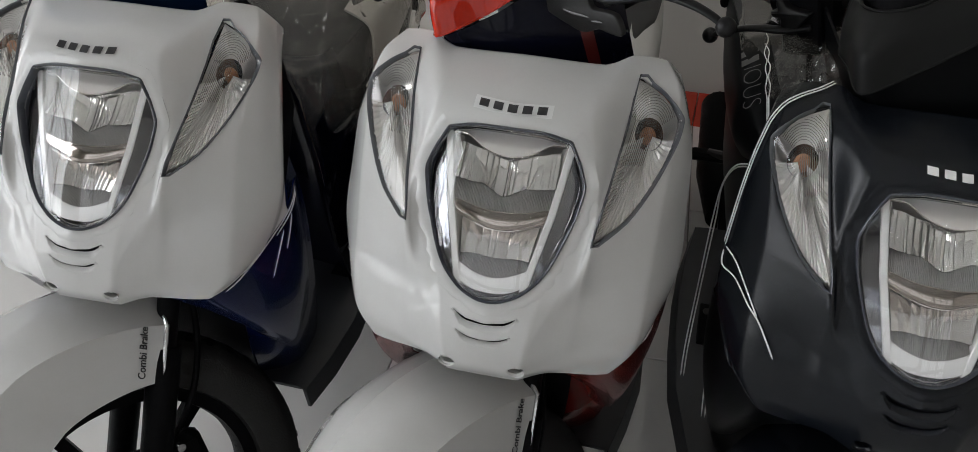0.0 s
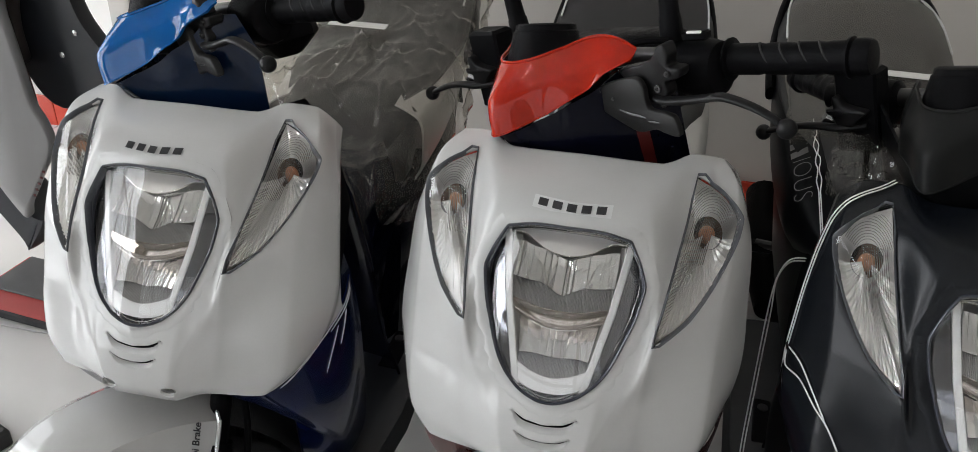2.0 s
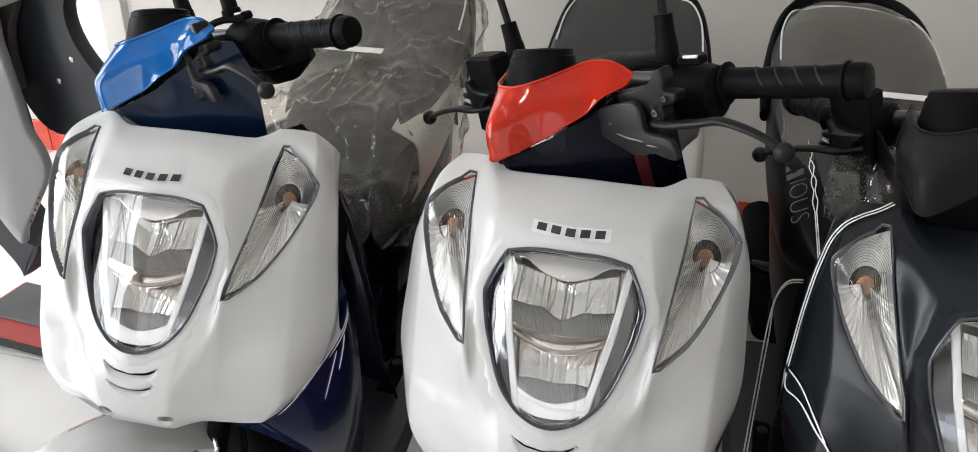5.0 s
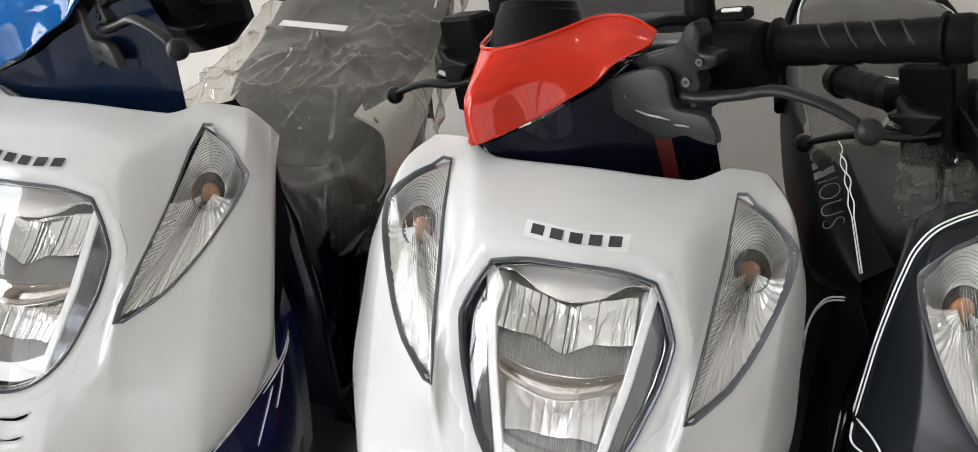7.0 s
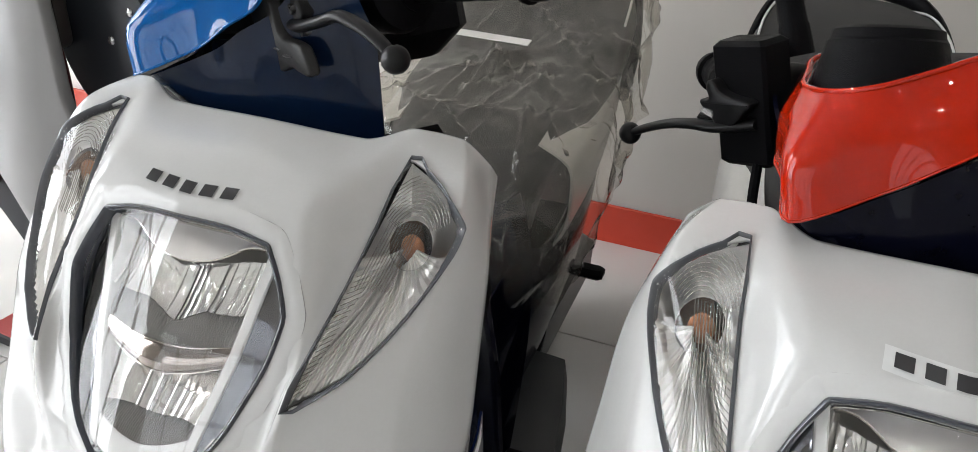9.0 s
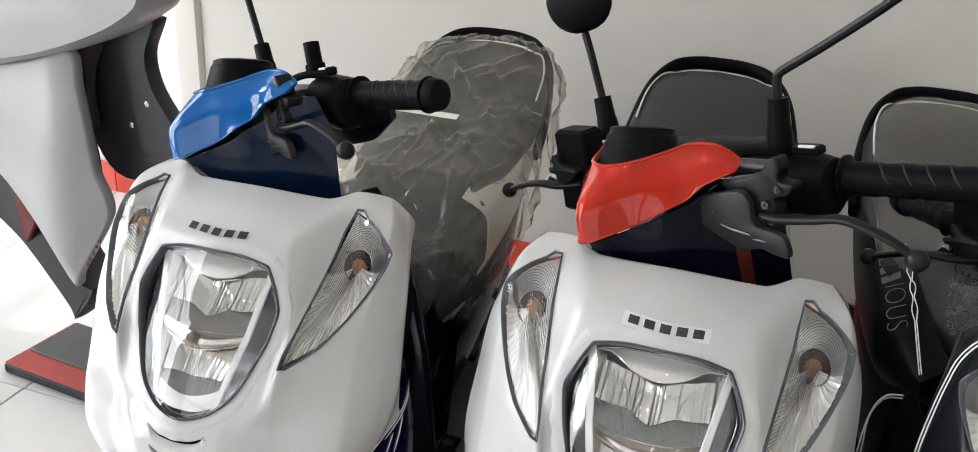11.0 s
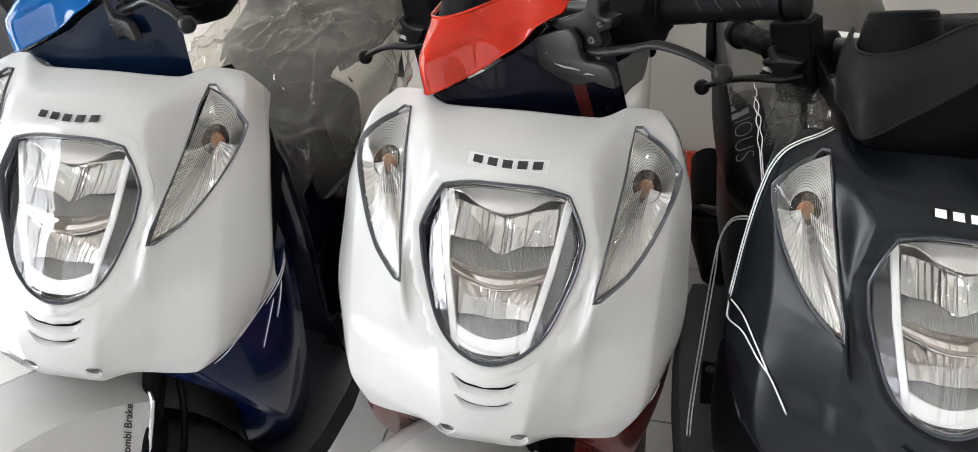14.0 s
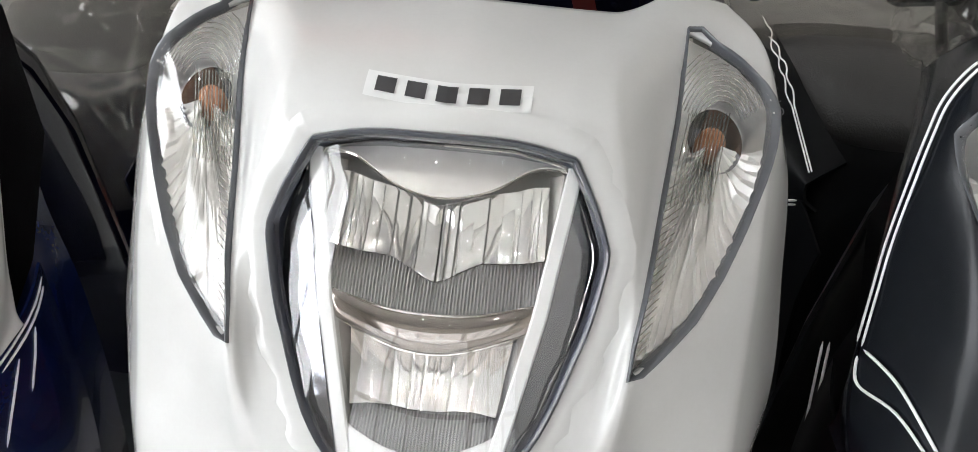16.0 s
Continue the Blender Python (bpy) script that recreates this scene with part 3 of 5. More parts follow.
    shelf("lower_shelf", .0360, low_foot, [(0, -.0672), (.0175, -.0640), (.0330, -.0570), (.0365, -.0540)], .0065, .0190, 42)
    # chrome bridge between the beams, with a thin bright lip above and below
    Shape().sheet(between(lip, chin, ((0, .0070, .0090), (.06, .0052, .0072), (.35, .0040, .0062), (.70, .0046, .0066), (.93, .0066, .0086), (1, .0095, .0115), (1.02, .026, .024))), 0.001).done("chrome_bridge", BRIDGE, rim, "curved chrome bar between the two beams", sharp=40)
    Shape().tube([head(p.x, p.y, .0064 + .002 * (p.x / .05) ** 2) for p in lip], .0007, 6).done("bridge_lip", CHROME, rim)
    Shape().tube([head(p.x, p.y, .0088 + .002 * (p.x / .05) ** 2) for p in chin], .0006, 6).done("bridge_lip", CHROME, rim)
    # pale light guides on both flanks and mirror pockets beyond them
    path = [(.0650, .0800), (.0595, .0440), (.0535, .0050), (.0430, -.0420), (.0385, -.0620), (.0350, -.0780)]
    for side in (-1, 1):
        s = Shape()
        rings = []
        for a, b in path:
            rings.append([head(side * (a - .0040), b, .0058), head(side * (a - .0030), b, .0045), head(side * (a + .0028), b, .0040), head(side * (a + .0038), b, .0050), head(side * (a + .0038), b, .016), head(side * (a - .0040), b, .016)])
        s.rings(rings).done("light_guide", GUIDE, rim, "white light guide strip", sharp=30)
        rows = []
        for (a, b), o in zip(path, (.0672, .0765, .0795, .0660, .0560, .0440)):
            rows.append([head(side * (a + .0040), b, .0052), head(side * (a * .5 + o * .5 + .002), b, .0058), head(side * max(o, a + .006), b, .0062)])
        rows = [[p.lerp(q, t) for p, q in zip(r0, r1)] for r0, r1 in zip(rows, rows[1:]) for t in (0, .34, .67)] + [rows[-1]]
        Shape().sheet([[p + HEAD_N * (.0010 * math.sin(2.1 * k) if j == 1 else 0) for j, p in enumerate(r)] for k, r in enumerate(rows)], 0.001).done("side_pocket", POCKET, rim, "dark mirror pocket beside the light guide", sharp=60)
        # pale jamb between the lower beam and the light guide
        rows = [[head(side * x, b, d) for x, d in ((i0, .022), (i1, .0095))] for b, i0, i1 in ((-.006, .0440, .0500), (-.028, .0385, .0445), (-.050, .0365, .0400), (-.062, .0345, .0365))]
        Shape().sheet(rows, 0.0008).done("bay_jamb", PLATE, rim, sharp=60)
    # pale bowl below the lower shelf
    foot = mirrored([(0, -.0838), (.0150, -.0828), (.0275, -.0785), (.0340, -.0735)])
    Shape().sheet(between(tongue, foot, ((0, .0068, .0075), (.1, .0052, .0060), (.6, .0048, .0055), (.95, .0042, .0048), (1, .0100, .0100))), 0.001).done("bottom_bowl", GUIDE, rim, "pale bowl at the lamp's foot", sharp=50)
    return rim


def winkers(parent):
    rng = random.Random(3)
    for side, line, wband in ((1, WINK_LINE, WINK_BANDS[0]), (-1, WINK_OTHER, WINK_BANDS[1])):
        rim = band([(p + u * .0012, o, u) for p, o, u in wband], 0.0014, 0.0012, 0.0020).done("turn_signal", WINKER_RIM, parent, "clear faceted turn signal with dark frame and amber bulb", sharp=50)
        cx = sum(p[0] for p in line) / len(line)
        cz = sum(p[1] for p in line) / len(line)
        base = [Vector((x, cowl_y(x, z), z)) for x, z in line]
        mid_n = skin_normal(cx, cz)
        mid = Vector((cx, cowl_y(cx, cz), cz))

        def layer(depth, bulge, shrink):
            rows = []
            for k in shrink:
                rows.append([mid.lerp(p, k) - mid_n * (depth(k)) + mid_n * bulge * (1 - k * k) for p in base])
            return rows

        rows = layer(lambda k: 0.0008, 0.0025, (0.97, 0.75, 0.5, 0.25, 0.05))
        n = len(base)
        lens = Shape().rings(rows, True, False)
        lens.put([mid + mid_n * 0.002] + rows[-1], [(0, i + 1, (i + 1) % n + 1) for i in range(n)])
        lo = lens.done("lens", WINKER_LENS, rim, "clear ribbed lens")
        lo.visible_shadow = False
        rows = layer(lambda k: 0.004 + 0.034 * (1 - k ** 4), 0.0, (0.985, 0.93, 0.85, 0.65, 0.4, 0.12))
        Shape().rings(rows, True, False).put(rows[-1], [tuple(range(n))]).done("reflector", WINK_FLUTE, rim, "silver reflector bowl", sharp=60)
        bx, bz = side * .141, .862
        # flutes that fan out from the bulb to the lower edge
        edge = []
        for (x0, z0), (x1, z1) in zip(line, line[1:] + line[:1]):
            parts = max(1, round(math.hypot(x1 - x0, z1 - z0) / .0056))
            edge += [(x0 + (x1 - x0) * q / parts, z0 + (z1 - z0) * q / parts) for q in range(parts)]
        start = max(range(len(edge)), key=lambda q: edge[q][1])
        edge = [p for p in edge[start:] + edge[:start] if p[1] < bz - .006]

        def under(x, z, t, d):
            x, z = bx + (x - bx) * t, bz + (z - bz) * t
            return Vector((x, cowl_y(x, z), z)) - skin_normal(x, z) * d

        s = Shape()
        for p, q in zip(edge, edge[1:]):
            mx, mz, lift = (p[0] + q[0]) / 2, (p[1] + q[1]) / 2, rng.uniform(.0008, .0030)
            pts = []
            for t, d in ((.16, .012), (.45, .0135), (.75, .0110), (.955, .0050)):
                pts += [under(p[0], p[1], t, d), under(mx, mz, t, d - lift), under(q[0], q[1], t, d)]
            s.put(pts, [(3 * j + c, 3 * j + c + 1, 3 * j + c + 4, 3 * j + c + 3) for j in range(3) for c in range(2)])
        s.done("flutes", WINK_FLUTE, rim, "bright fluted reflector", smooth=False)
        nb = skin_normal(bx, bz)
        bp = Vector((bx, cowl_y(bx, bz), bz)) - nb * 0.0165
        # smoked cup round the bulb, with a bright rim arc
        up = (Vector((0, 0, 1)) - nb * nb.z).normalized()
        wide = nb.cross(up)
        cup = [[bp + nb * d + (wide * math.cos(a) * .82 + up * math.sin(a)) * r for a in (2 * math.pi * k / 28 for k in range(28))] for r, d in ((.0185, .0075), (.0165, .0030), (.0125, -.0030), (.0070, -.0070), (.0010, -.0080))]
        Shape().rings(cup, True, False).done("bulb_cup", POCKET, rim, "smoked mirror cup round the bulb", sharp=60)
        arc = [bp + nb * .0080 + (wide * math.cos(a) * .82 + up * math.sin(a)) * .0187 for a in (math.pi * (.02 + .96 * k / 24) for k in range(25))]
        Shape().tube(arc, .0003, 6, False).done("cup_rim", WINK_FLUTE, rim, "bright rim arc of the bulb cup")
        Shape().ball(bp - nb * .001, .0088, 16, (1.0, .6, 1.3)).done("bulb", AMBER, rim, "amber bulb")
        ribs = Shape()
        small = [(cx + (x - cx) * .94, cz + (z - cz) * .94) for x, z in line]

        def moulded(x0, z0, x1, z1, n_run=12):
            run = []
            for q in range(n_run + 1):
                x, z = x0 + (x1 - x0) * q / n_run, z0 + (z1 - z0) * q / n_run
                ok = inside(x, z, small)
                if ok:
                    run.append(Vector((x, cowl_y(x, z), z)) - skin_normal(x, z) * .0018)
                if run and (q == n_run or not ok):
                    if len(run) > 1:
                        ribs.tube(run, .00034, 4, False)
                    run = []

        # upright ribs in front of the bulb, slanting ones below along the inner edge
        for k in range(12):
            x = .121 + .0020 * k
            moulded(side * (x + .003), .872, side * (x - .005), .836 + .0005 * (k % 3))
        for k in range(11):
            r = .0150 + .0021 * k
            for q in range(10):
                a0, a1 = radians(25 + 13 * q), radians(25 + 13 * (q + 1))
                moulded(bx + r * math.cos(a0) * .85, bz + r * math.sin(a0), bx + r * math.cos(a1) * .85, bz + r * math.sin(a1), 3)
        for k in range(22):
            z = .838 - .0028 * k
            x = .1085 - .26 * (.838 - z) * .7
            moulded(side * (x - .004), z, side * (x + .016 - .0003 * k), z + .0085)
        ribs.done("lens_ribs", LENS_RIB, rim, "fine moulded arcs inside the lens")


def skin(x, v):
    """A place of the skin: across, and down in ribs from the top edge."""
    k = v * 9
    i = min(int(k), len(COWL_GRID[0]) - 2)
    line = [c[i].lerp(c[i + 1], k - i) for c in COWL_GRID]
    for p, q in zip(line, line[1:]):
        if p.x <= x <= q.x:
            return p.lerp(q, (x - p.x) / max(1e-9, q.x - p.x))
    return line[0] if x < 0 else line[-1]


# a sticker laid on the skin: plain bars stand in for the maker's mark
def maker_mark(parent, cx, cv, roll, mat, backing):
    w, h = .076, .0112
    ca, sa = math.cos(roll), math.sin(roll)

    def on(a, b, lift):
        x, up = cx + a * ca - b * sa, a * sa + b * ca
        v = cv - up / (.090 if up > 0 else .060)
        p = skin(x, v)
        n = (skin(x + .003, v) - skin(x - .003, v)).cross(skin(x, v - .03) - skin(x, v + .03)).normalized()
        return p + (n if n.z > 0 else -n) * lift

    def patch(s, a0, a1, b0, b1, lift, slant=0.0):
        n = max(2, int((a1 - a0) / .005))
        s.sheet([[on(a0 + (a1 - a0) * i / n + slant * b, b, lift) for i in range(n + 1)] for b in (b0, (b0 + b1) / 2, b1)], 0.0)

    step = w / 5
    top = None
    if backing:
        s = Shape()
        patch(s, -w / 2 - .003, w / 2 + .003, -h / 2 - .0026, h / 2 + .0026, 0.0006)
        top = s.done("front_sticker", STICKER, parent, "pale sticker backing on the front cover", smooth=False)
    for k in range(5):
        s = Shape()
        a0 = -w / 2 + k * step + .0013
        patch(s, a0 + .0012, a0 + step - .0040, -h / 2 + .0008, h / 2 - .0008, 0.0012)
        s.done("mark_bar", mat, top or parent, "plain bar of the maker's mark", smooth=False)


def cover_slots(parent, lip):
    for poly in SLOTS:
        over = curve([(x, 0, z) for x, z in poly[:5]], 6)
        under = curve([(x, 0, z) for x, z in (poly[0], poly[7], poly[6], poly[5], poly[4])], 6)

        def on(p, depth, drop=0.0):
            return Vector((p.x, cowl_y(p.x, p.z) + depth, p.z + drop))

        ends = [math.sin(math.pi * k / (len(over) - 1)) ** .5 for k in range(len(over))]
        ramp = Shape().sheet([[on(p, -.0003) for p in under], [on(p.lerp(q, .30), .0012 * e) for p, q, e in zip(under, over, ends)], [on(p.lerp(q, .50), .0044 * e) for p, q, e in zip(under, over, ends)]], 0.0)
        slot = ramp.done("vent_recess", lip, parent, "recessed vent with a dark slit", sharp=60)
        Shape().sheet([[on(p.lerp(q, .50), .0045 * e) for p, q, e in zip(under, over, ends)], [on(p.lerp(q, .54), .0085 * e) for p, q, e in zip(under, over, ends)], [on(q, .0085 * e) for q, e in zip(over, ends)], [on(q, -.0002) for q in over]], 0.0).done("vent_slit", BLACK, slot, "dark slit")
    for poly, sx in zip(HOLES, (1, -1)):
        c = Vector((sx * .038, cowl_y(sx * .038, .638), .638))
        s = Shape()
        s.rings([[Vector((c.x + r * math.cos(a), c.y + d, c.z + r * .72 * math.sin(a))) for a in (k * math.pi / 8 for k in range(16))] for r, d in ((.0100, -.0006), (.0088, .0006), (.0078, .008), (.0076, .013))], True, False)
        s.done("bolt_hole", lip, parent, sharp=30)
        Shape().ball((c.x, c.y + .014, c.z), .0078, 12, (1, .4, .8)).done("bolt", DARK_STEEL, parent)


# ---- the parts that turn with the handlebar ----
PIVOT, CASTER = Vector((0, .180, .97)), radians(26.5)


def steering(degrees):
    axis = Vector((0, math.sin(CASTER), math.cos(CASTER)))
    return Matrix.Translation(PIVOT) @ Matrix.Rotation(radians(degrees), 4, axis)


def handlebar(parent, m, visor_mat, cover_mat, trim, mirrors, bend=None):
    # painted visor: a pointed shield with two swept wings
    low = [(0, -.212, -.033), (.035, -.169, -.023), (.060, -.149, -.011), (.075, -.131, -.003), (.089, -.119, .010), (.110, -.096, .019)]
    mid = [(0, -.207, .004), (.030, -.173, .010), (.054, -.143, .017), (.074, -.119, .024), (.092, -.104, .029), (.111, -.089, .023)]
    top = [(0, -.166, .037), (.024, -.156, .038), (.043, -.124, .041), (.062, -.095, .045), (.085, -.084, .040), (.108, -.080, .026)]

    def both(line):
        return curve([(-x, y, z) for x, y, z in line[:0:-1]] + line, 6)

    def swept(line):
        """The wing over the throttle hugs the meter pod."""
        out = []
        for p in both(line):
            k = max(0.0, -p.x - .050) / .060
            out.append(Vector((p.x + .034 * k, p.y + .012 * k, p.z - .010 * k)))
        return out

    rows = [swept(low), swept(mid), swept(top)]
    grid = []
    for j in range(len(rows[0])):
        soft = curve([r[j] for r in rows], 6)
        stiff = [rows[0][j].lerp(rows[1][j], k / 6) for k in range(6)] + [rows[1][j].lerp(rows[2][j], k / 6) for k in range(7)]
        grid.append([a.lerp(b, .35) for a, b in zip(soft, stiff)])
    visor = Shape(m).sheet(grid, 0.003).done("visor", visor_mat, parent, "glossy painted visor with swept wings", sharp=50)
    # rolled upper rim and lower flange of the visor
    for edge, r in ((rows[2], .0019), (rows[0], .0010)):
        Shape(m).tube(edge, [.0006] + [r] * (len(edge) - 2) + [.0006], 8).done("visor_rim", visor_mat, visor)
    # meter pod
    pod = Shape(m)
    rings = []
    for z, r, dy in ((-.03, .052, 0), (.012, .046, 0), (.042, .038, .008), (.048, .0368, .010), (.0495, .035, .010), (.055, .034, .012), (.057, .030, .012)):
        rings.append([(.98 * r * math.cos(a), -.112 + dy + 1.0 * r * math.sin(a), z + .006 - .26 * r * math.sin(a)) for a in (2 * math.pi * k / 36 for k in range(36))])
    pod.rings(rings).done("meter_pod", BLACK, parent, "black instrument pod", sharp=30)
    # lower cover
    rows = []
    for half in ([(0, -.200, -.036), (.034, -.157, -.027), (.058, -.137, -.016), (.075, -.116, -.008), (.100, -.088, .010), (.124, -.046, .000)],
                 [(0, -.182, -.062), (.040, -.156, -.057), (.066, -.124, -.052), (.092, -.094, -.047), (.110, -.070, -.042), (.126, -.044, -.036)],
                 [(0, -.160, -.11), (.042, -.138, -.11), (.070, -.110, -.11), (.092, -.084, -.11), (.109, -.062, -.11), (.124, -.036, -.11)],
                 [(0, -.150, -.17), (.042, -.128, -.17), (.070, -.100, -.17), (.092, -.072, -.17), (.108, -.050, -.17), (.120, -.026, -.17)]):
        row = both(half)
        if bend:
            # the cover of these bars narrows towards the column
            share, mid_k = (.90, .90, .80, .64)[len(rows)], len(row) // 2
            narrow = []
            for j in range(len(row)):
                f = mid_k + max(0, j - mid_k) * share
                narrow.append(row[j] if j < mid_k else row[int(f)].lerp(row[min(int(f) + 1, len(row) - 1)], f - int(f)))
            row = narrow
        rows.append(row)
    cov = Shape(m).sheet(rows, 0.003).done("handle_cover", cover_mat, parent, "dark glossy handlebar cover", sharp=60)
    if trim:
        s = Shape(m)
        rows2 = [[Vector(r[j]) + Vector((.35, -.9, 0)) * 0.0012 for j in range(49, 53)] for r in rows[1:]]
        s.sheet(rows2, 0.0).done("red_strip", DULL_RED, cov, "dark red strip on the cover's flank")
    back = Shape(m)
    back.box((-.02, .03, -.03) if bend else (0, .03, -.03), (.14, .08, .08) if bend else (.20, .10, .09), .022)
    back.done("handle_rear_cover", BLACK, parent, sharp=40)
    for side in (1, -1):
        def P(x, y, z):
            if bend and side > 0:
                return (bend[0] + bend[1] * x, y + bend[2] + bend[3] * x, z + bend[4] + bend[5] * x)
            return (side * x, y, z)
        Shape(m).tube([P(.03, -.02, .0), P(.11, -.02, .0), P(.18, -.010, -.004)], .011, 12).done("handle_tube", DARK_STEEL, parent)
        # switch housing
        s = Shape(m)
        rings = []
        for x, r, dz in ((.108, .018, -.001), (.112, .026, -.002), (.132, .030, -.004), (.160, .029, -.006), (.172, .026, -.006), (.176, .019, -.006)):
            rings.append([P(x, -.022 + r * 1.05 * math.cos(a), dz - .004 + r * (1.2 if math.sin(a) < 0 else 1.0) * math.sin(a)) for a in (2 * math.pi * k / 24 for k in range(24))])
        house = s.rings(rings).done("switch_housing", BLACK, parent, sharp=40)
        Shape(m).box(P(.153, -.034, .0275), (.030, .014, .010), .002).done("switch_cap", BLACK, house)
        Shape(m).box(P(.155, -.040, .0320), (.018, .004, .003), .0008).done("switch_mark", PAPER, house, "pale switch marking")
        # grip with grooves and end weight
        g0, g1 = Vector(P(.176, -.012, -.006)), Vector(P(.316, .001, -.008) if side > 0 else P(.286, .068, -.008))
        s = Shape(m)
        pts, rad = [], []
        prof = [(0, .023), (.02, .0235), (.035, .0175), (.06, .0165)]
        for k in range(1, 22):
            t = .06 + .84 * k / 22
            prof.append((t, .0163 + (.0006 if k % 6 else -.0006)))
        prof += [(.905, .0170), (.915, .0205), (.935, .0208), (.945, .017), (.955, .0165), (.96, .0188), (1.04, .0186), (1.075, .0168), (1.08, .010), (1.082, .004)]
        for t, r in prof:
            pts.append(g0.lerp(g1, t))
            rad.append(r)
        grip = s.tube(pts, rad, 20).done("grip", RUBBER, parent, "black rubber grip", sharp=30)
        d = (g1 - g0).normalized()
        s1 = d.cross(Vector((0, 0, 1))).normalized()
        u1 = d.cross(s1)
        for k in range(4):
            s = Shape(m)
            line = []
            for q in range(12):
                a = radians(-150 + 150 * q / 11)
                t = .22 + .15 * k + .14 * (q / 11) ** 1.6
                line.append(g0.lerp(g1, t) + (s1 * math.cos(a) + u1 * math.sin(a)) * .0165)
            s.tube(line, [.0003] + [.0011] * 10 + [.0003], 6).done("grip_groove", TYRE, grip)
        # lever bracket, lever and its ball end
        def pillow(outline, thick, to3d, soft):
            line = curve([(a, b, 0) for a, b in outline], 5, True)
            flat = [(p.x, p.y) for p in line]
            rings = [[to3d(a, b, d) for a, b in grown(flat, -inset)] for d, inset in ((0, soft), (soft * .35, soft * .3), (soft, 0), (thick - soft, 0), (thick, soft))]
            return Shape(m).rings(rings)

        outline = [(0.0964, 0.0076), (0.1233, 0.0145), (0.1409, 0.0212), (0.1495, 0.0331), (0.1594, 0.0355), (0.1629, 0.0251), (0.1608, 0.0133), (0.1748, 0.0101), (0.1708, 0.0002), (0.1560, -0.0040), (0.1561, -0.0168), (0.1399, -0.0262), (0.1230, -0.0198), (0.1103, -0.0076)]
        if side < 0:
            outline = [(.138 + (a - .138) * .62, .004 + (b - .004) * .62) for a, b in outline]
        bracket = pillow(outline, .020, lambda a, b, d: P(a, -.101 + d, b), .0022).done("lever_bracket", LEVER, parent, sharp=40)
        if side > 0:
            outline = [(0.0662, -0.0131), (0.0751, -0.0057), (0.1048, 0.0018), (0.1262, 0.0035), (0.1348, -0.0066), (0.1354, -0.0202), (0.1399, -0.0303), (0.1593, -0.0336), (0.1701, -0.0392), (0.1730, -0.0581), (0.1553, -0.0558), (0.1438, -0.0523), (0.1224, -0.0564), (0.1041, -0.0496), (0.0788, -0.0365), (0.0677, -0.0260)]
            pillow(outline, .010, lambda a, b, d: P(a, -.113 + d, b), .0020).done("cable_guard", GUARD, bracket, "flat dark grey cable guard", sharp=40)
            for line in ([(.0995, -.0315), (.1125, -.0355), (.1240, -.0373), (.1330, -.0392)], [(.1365, -.0432), (.1430, -.0434), (.1505, -.0442)]):
                Shape(m).tube([P(a, -.1132, b) for a, b in line], [.0006] + [.0014] * (len(line) - 2) + [.0006], 6).done("guard_rib", DARK_STEEL, bracket)
            for a, b, y, r in ((.0745, -.0115, -.1145, .0026), (.0925, -.0195, -.1145, .0018), (.1460, -.0105, -.1035, .0040), (.1605, .0055, -.1035, .0032), (.1480, -.0290, -.1000, .0030)):
                bolt = Shape(m).tube([P(a, y, b), P(a, y + .012, b)], r, 12).done("screw", DARK_STEEL, bracket, sharp=30)
                if r > .003:
                    Shape(m).tube([P(a, y - .0006, b), P(a, y + .0004, b)], r * .45, 8).done("screw_socket", TYRE, bolt, sharp=30)
        if side > 0:
            lv = [(.140, -.098, -.022), (.160, -.103, -.023), (.199, -.105, -.019), (.226, -.105, -.016), (.256, -.105, -.024), (.277, -.105, -.034), (.292, -.105, -.045)]
        else:
            lv = [(-.115, -.086, -.012), (-.145, -.098, -.014), (-.170, -.102, -.012), (-.195, -.101, -.014), (-.222, -.099, -.020), (-.248, -.096, -.028)]
        if side > 0:
            lv = [P(*q) for q in lv]
        lv = curve(lv, 6)
        s = Shape(m)
        rings = []
        for k, p in enumerate(lv):
            t = k / (len(lv) - 1)
            w, h = .0085 - .0035 * t, .0048 - .0010 * t
            rings.append([p + Vector((0, w * math.cos(a), h * math.sin(a))) for a in (2 * math.pi * q / 12 for q in range(12))])
        lever = s.rings(rings).done("brake_lever", LEVER, parent, "dark satin brake lever with ball end", sharp=50)
        Shape(m).ball(lv[-1], .0100, 16).done("lever_ball", LEVER, lever)
        # mirror: boot, stem and shell
        if mirrors[0 if side > 0 else 1] == "none":
            continue
        if mirrors[0 if side > 0 else 1] == "stub":
            Shape(m).tube([P(.118, -.030, .022), P(.117, -.029, .036), P(.117, -.029, .037), P(.114, -.026, .062)], [.0125, .0120, .0098, .0096], 14).done("mirror_mount", RUBBER, parent, "black mirror mount without a mirror", sharp=40)
            continue
        if side > 0:
            base, path = (.118, -.030, .022), [(.119, -.028, .078), (.119, -.027, .096), (.124, -.026, .104), (.160, -.022, .122), (.212, -.018, .149), (.252, -.014, .172)]
            shell = (.275, -.006, .202)
        else:
            base, path = (-.116, -.032, .030), [(-.125, -.028, .080), (-.130, -.027, .105), (-.136, -.026, .135), (-.142, -.025, .158)]
            shell = (-.150, -.020, .196)
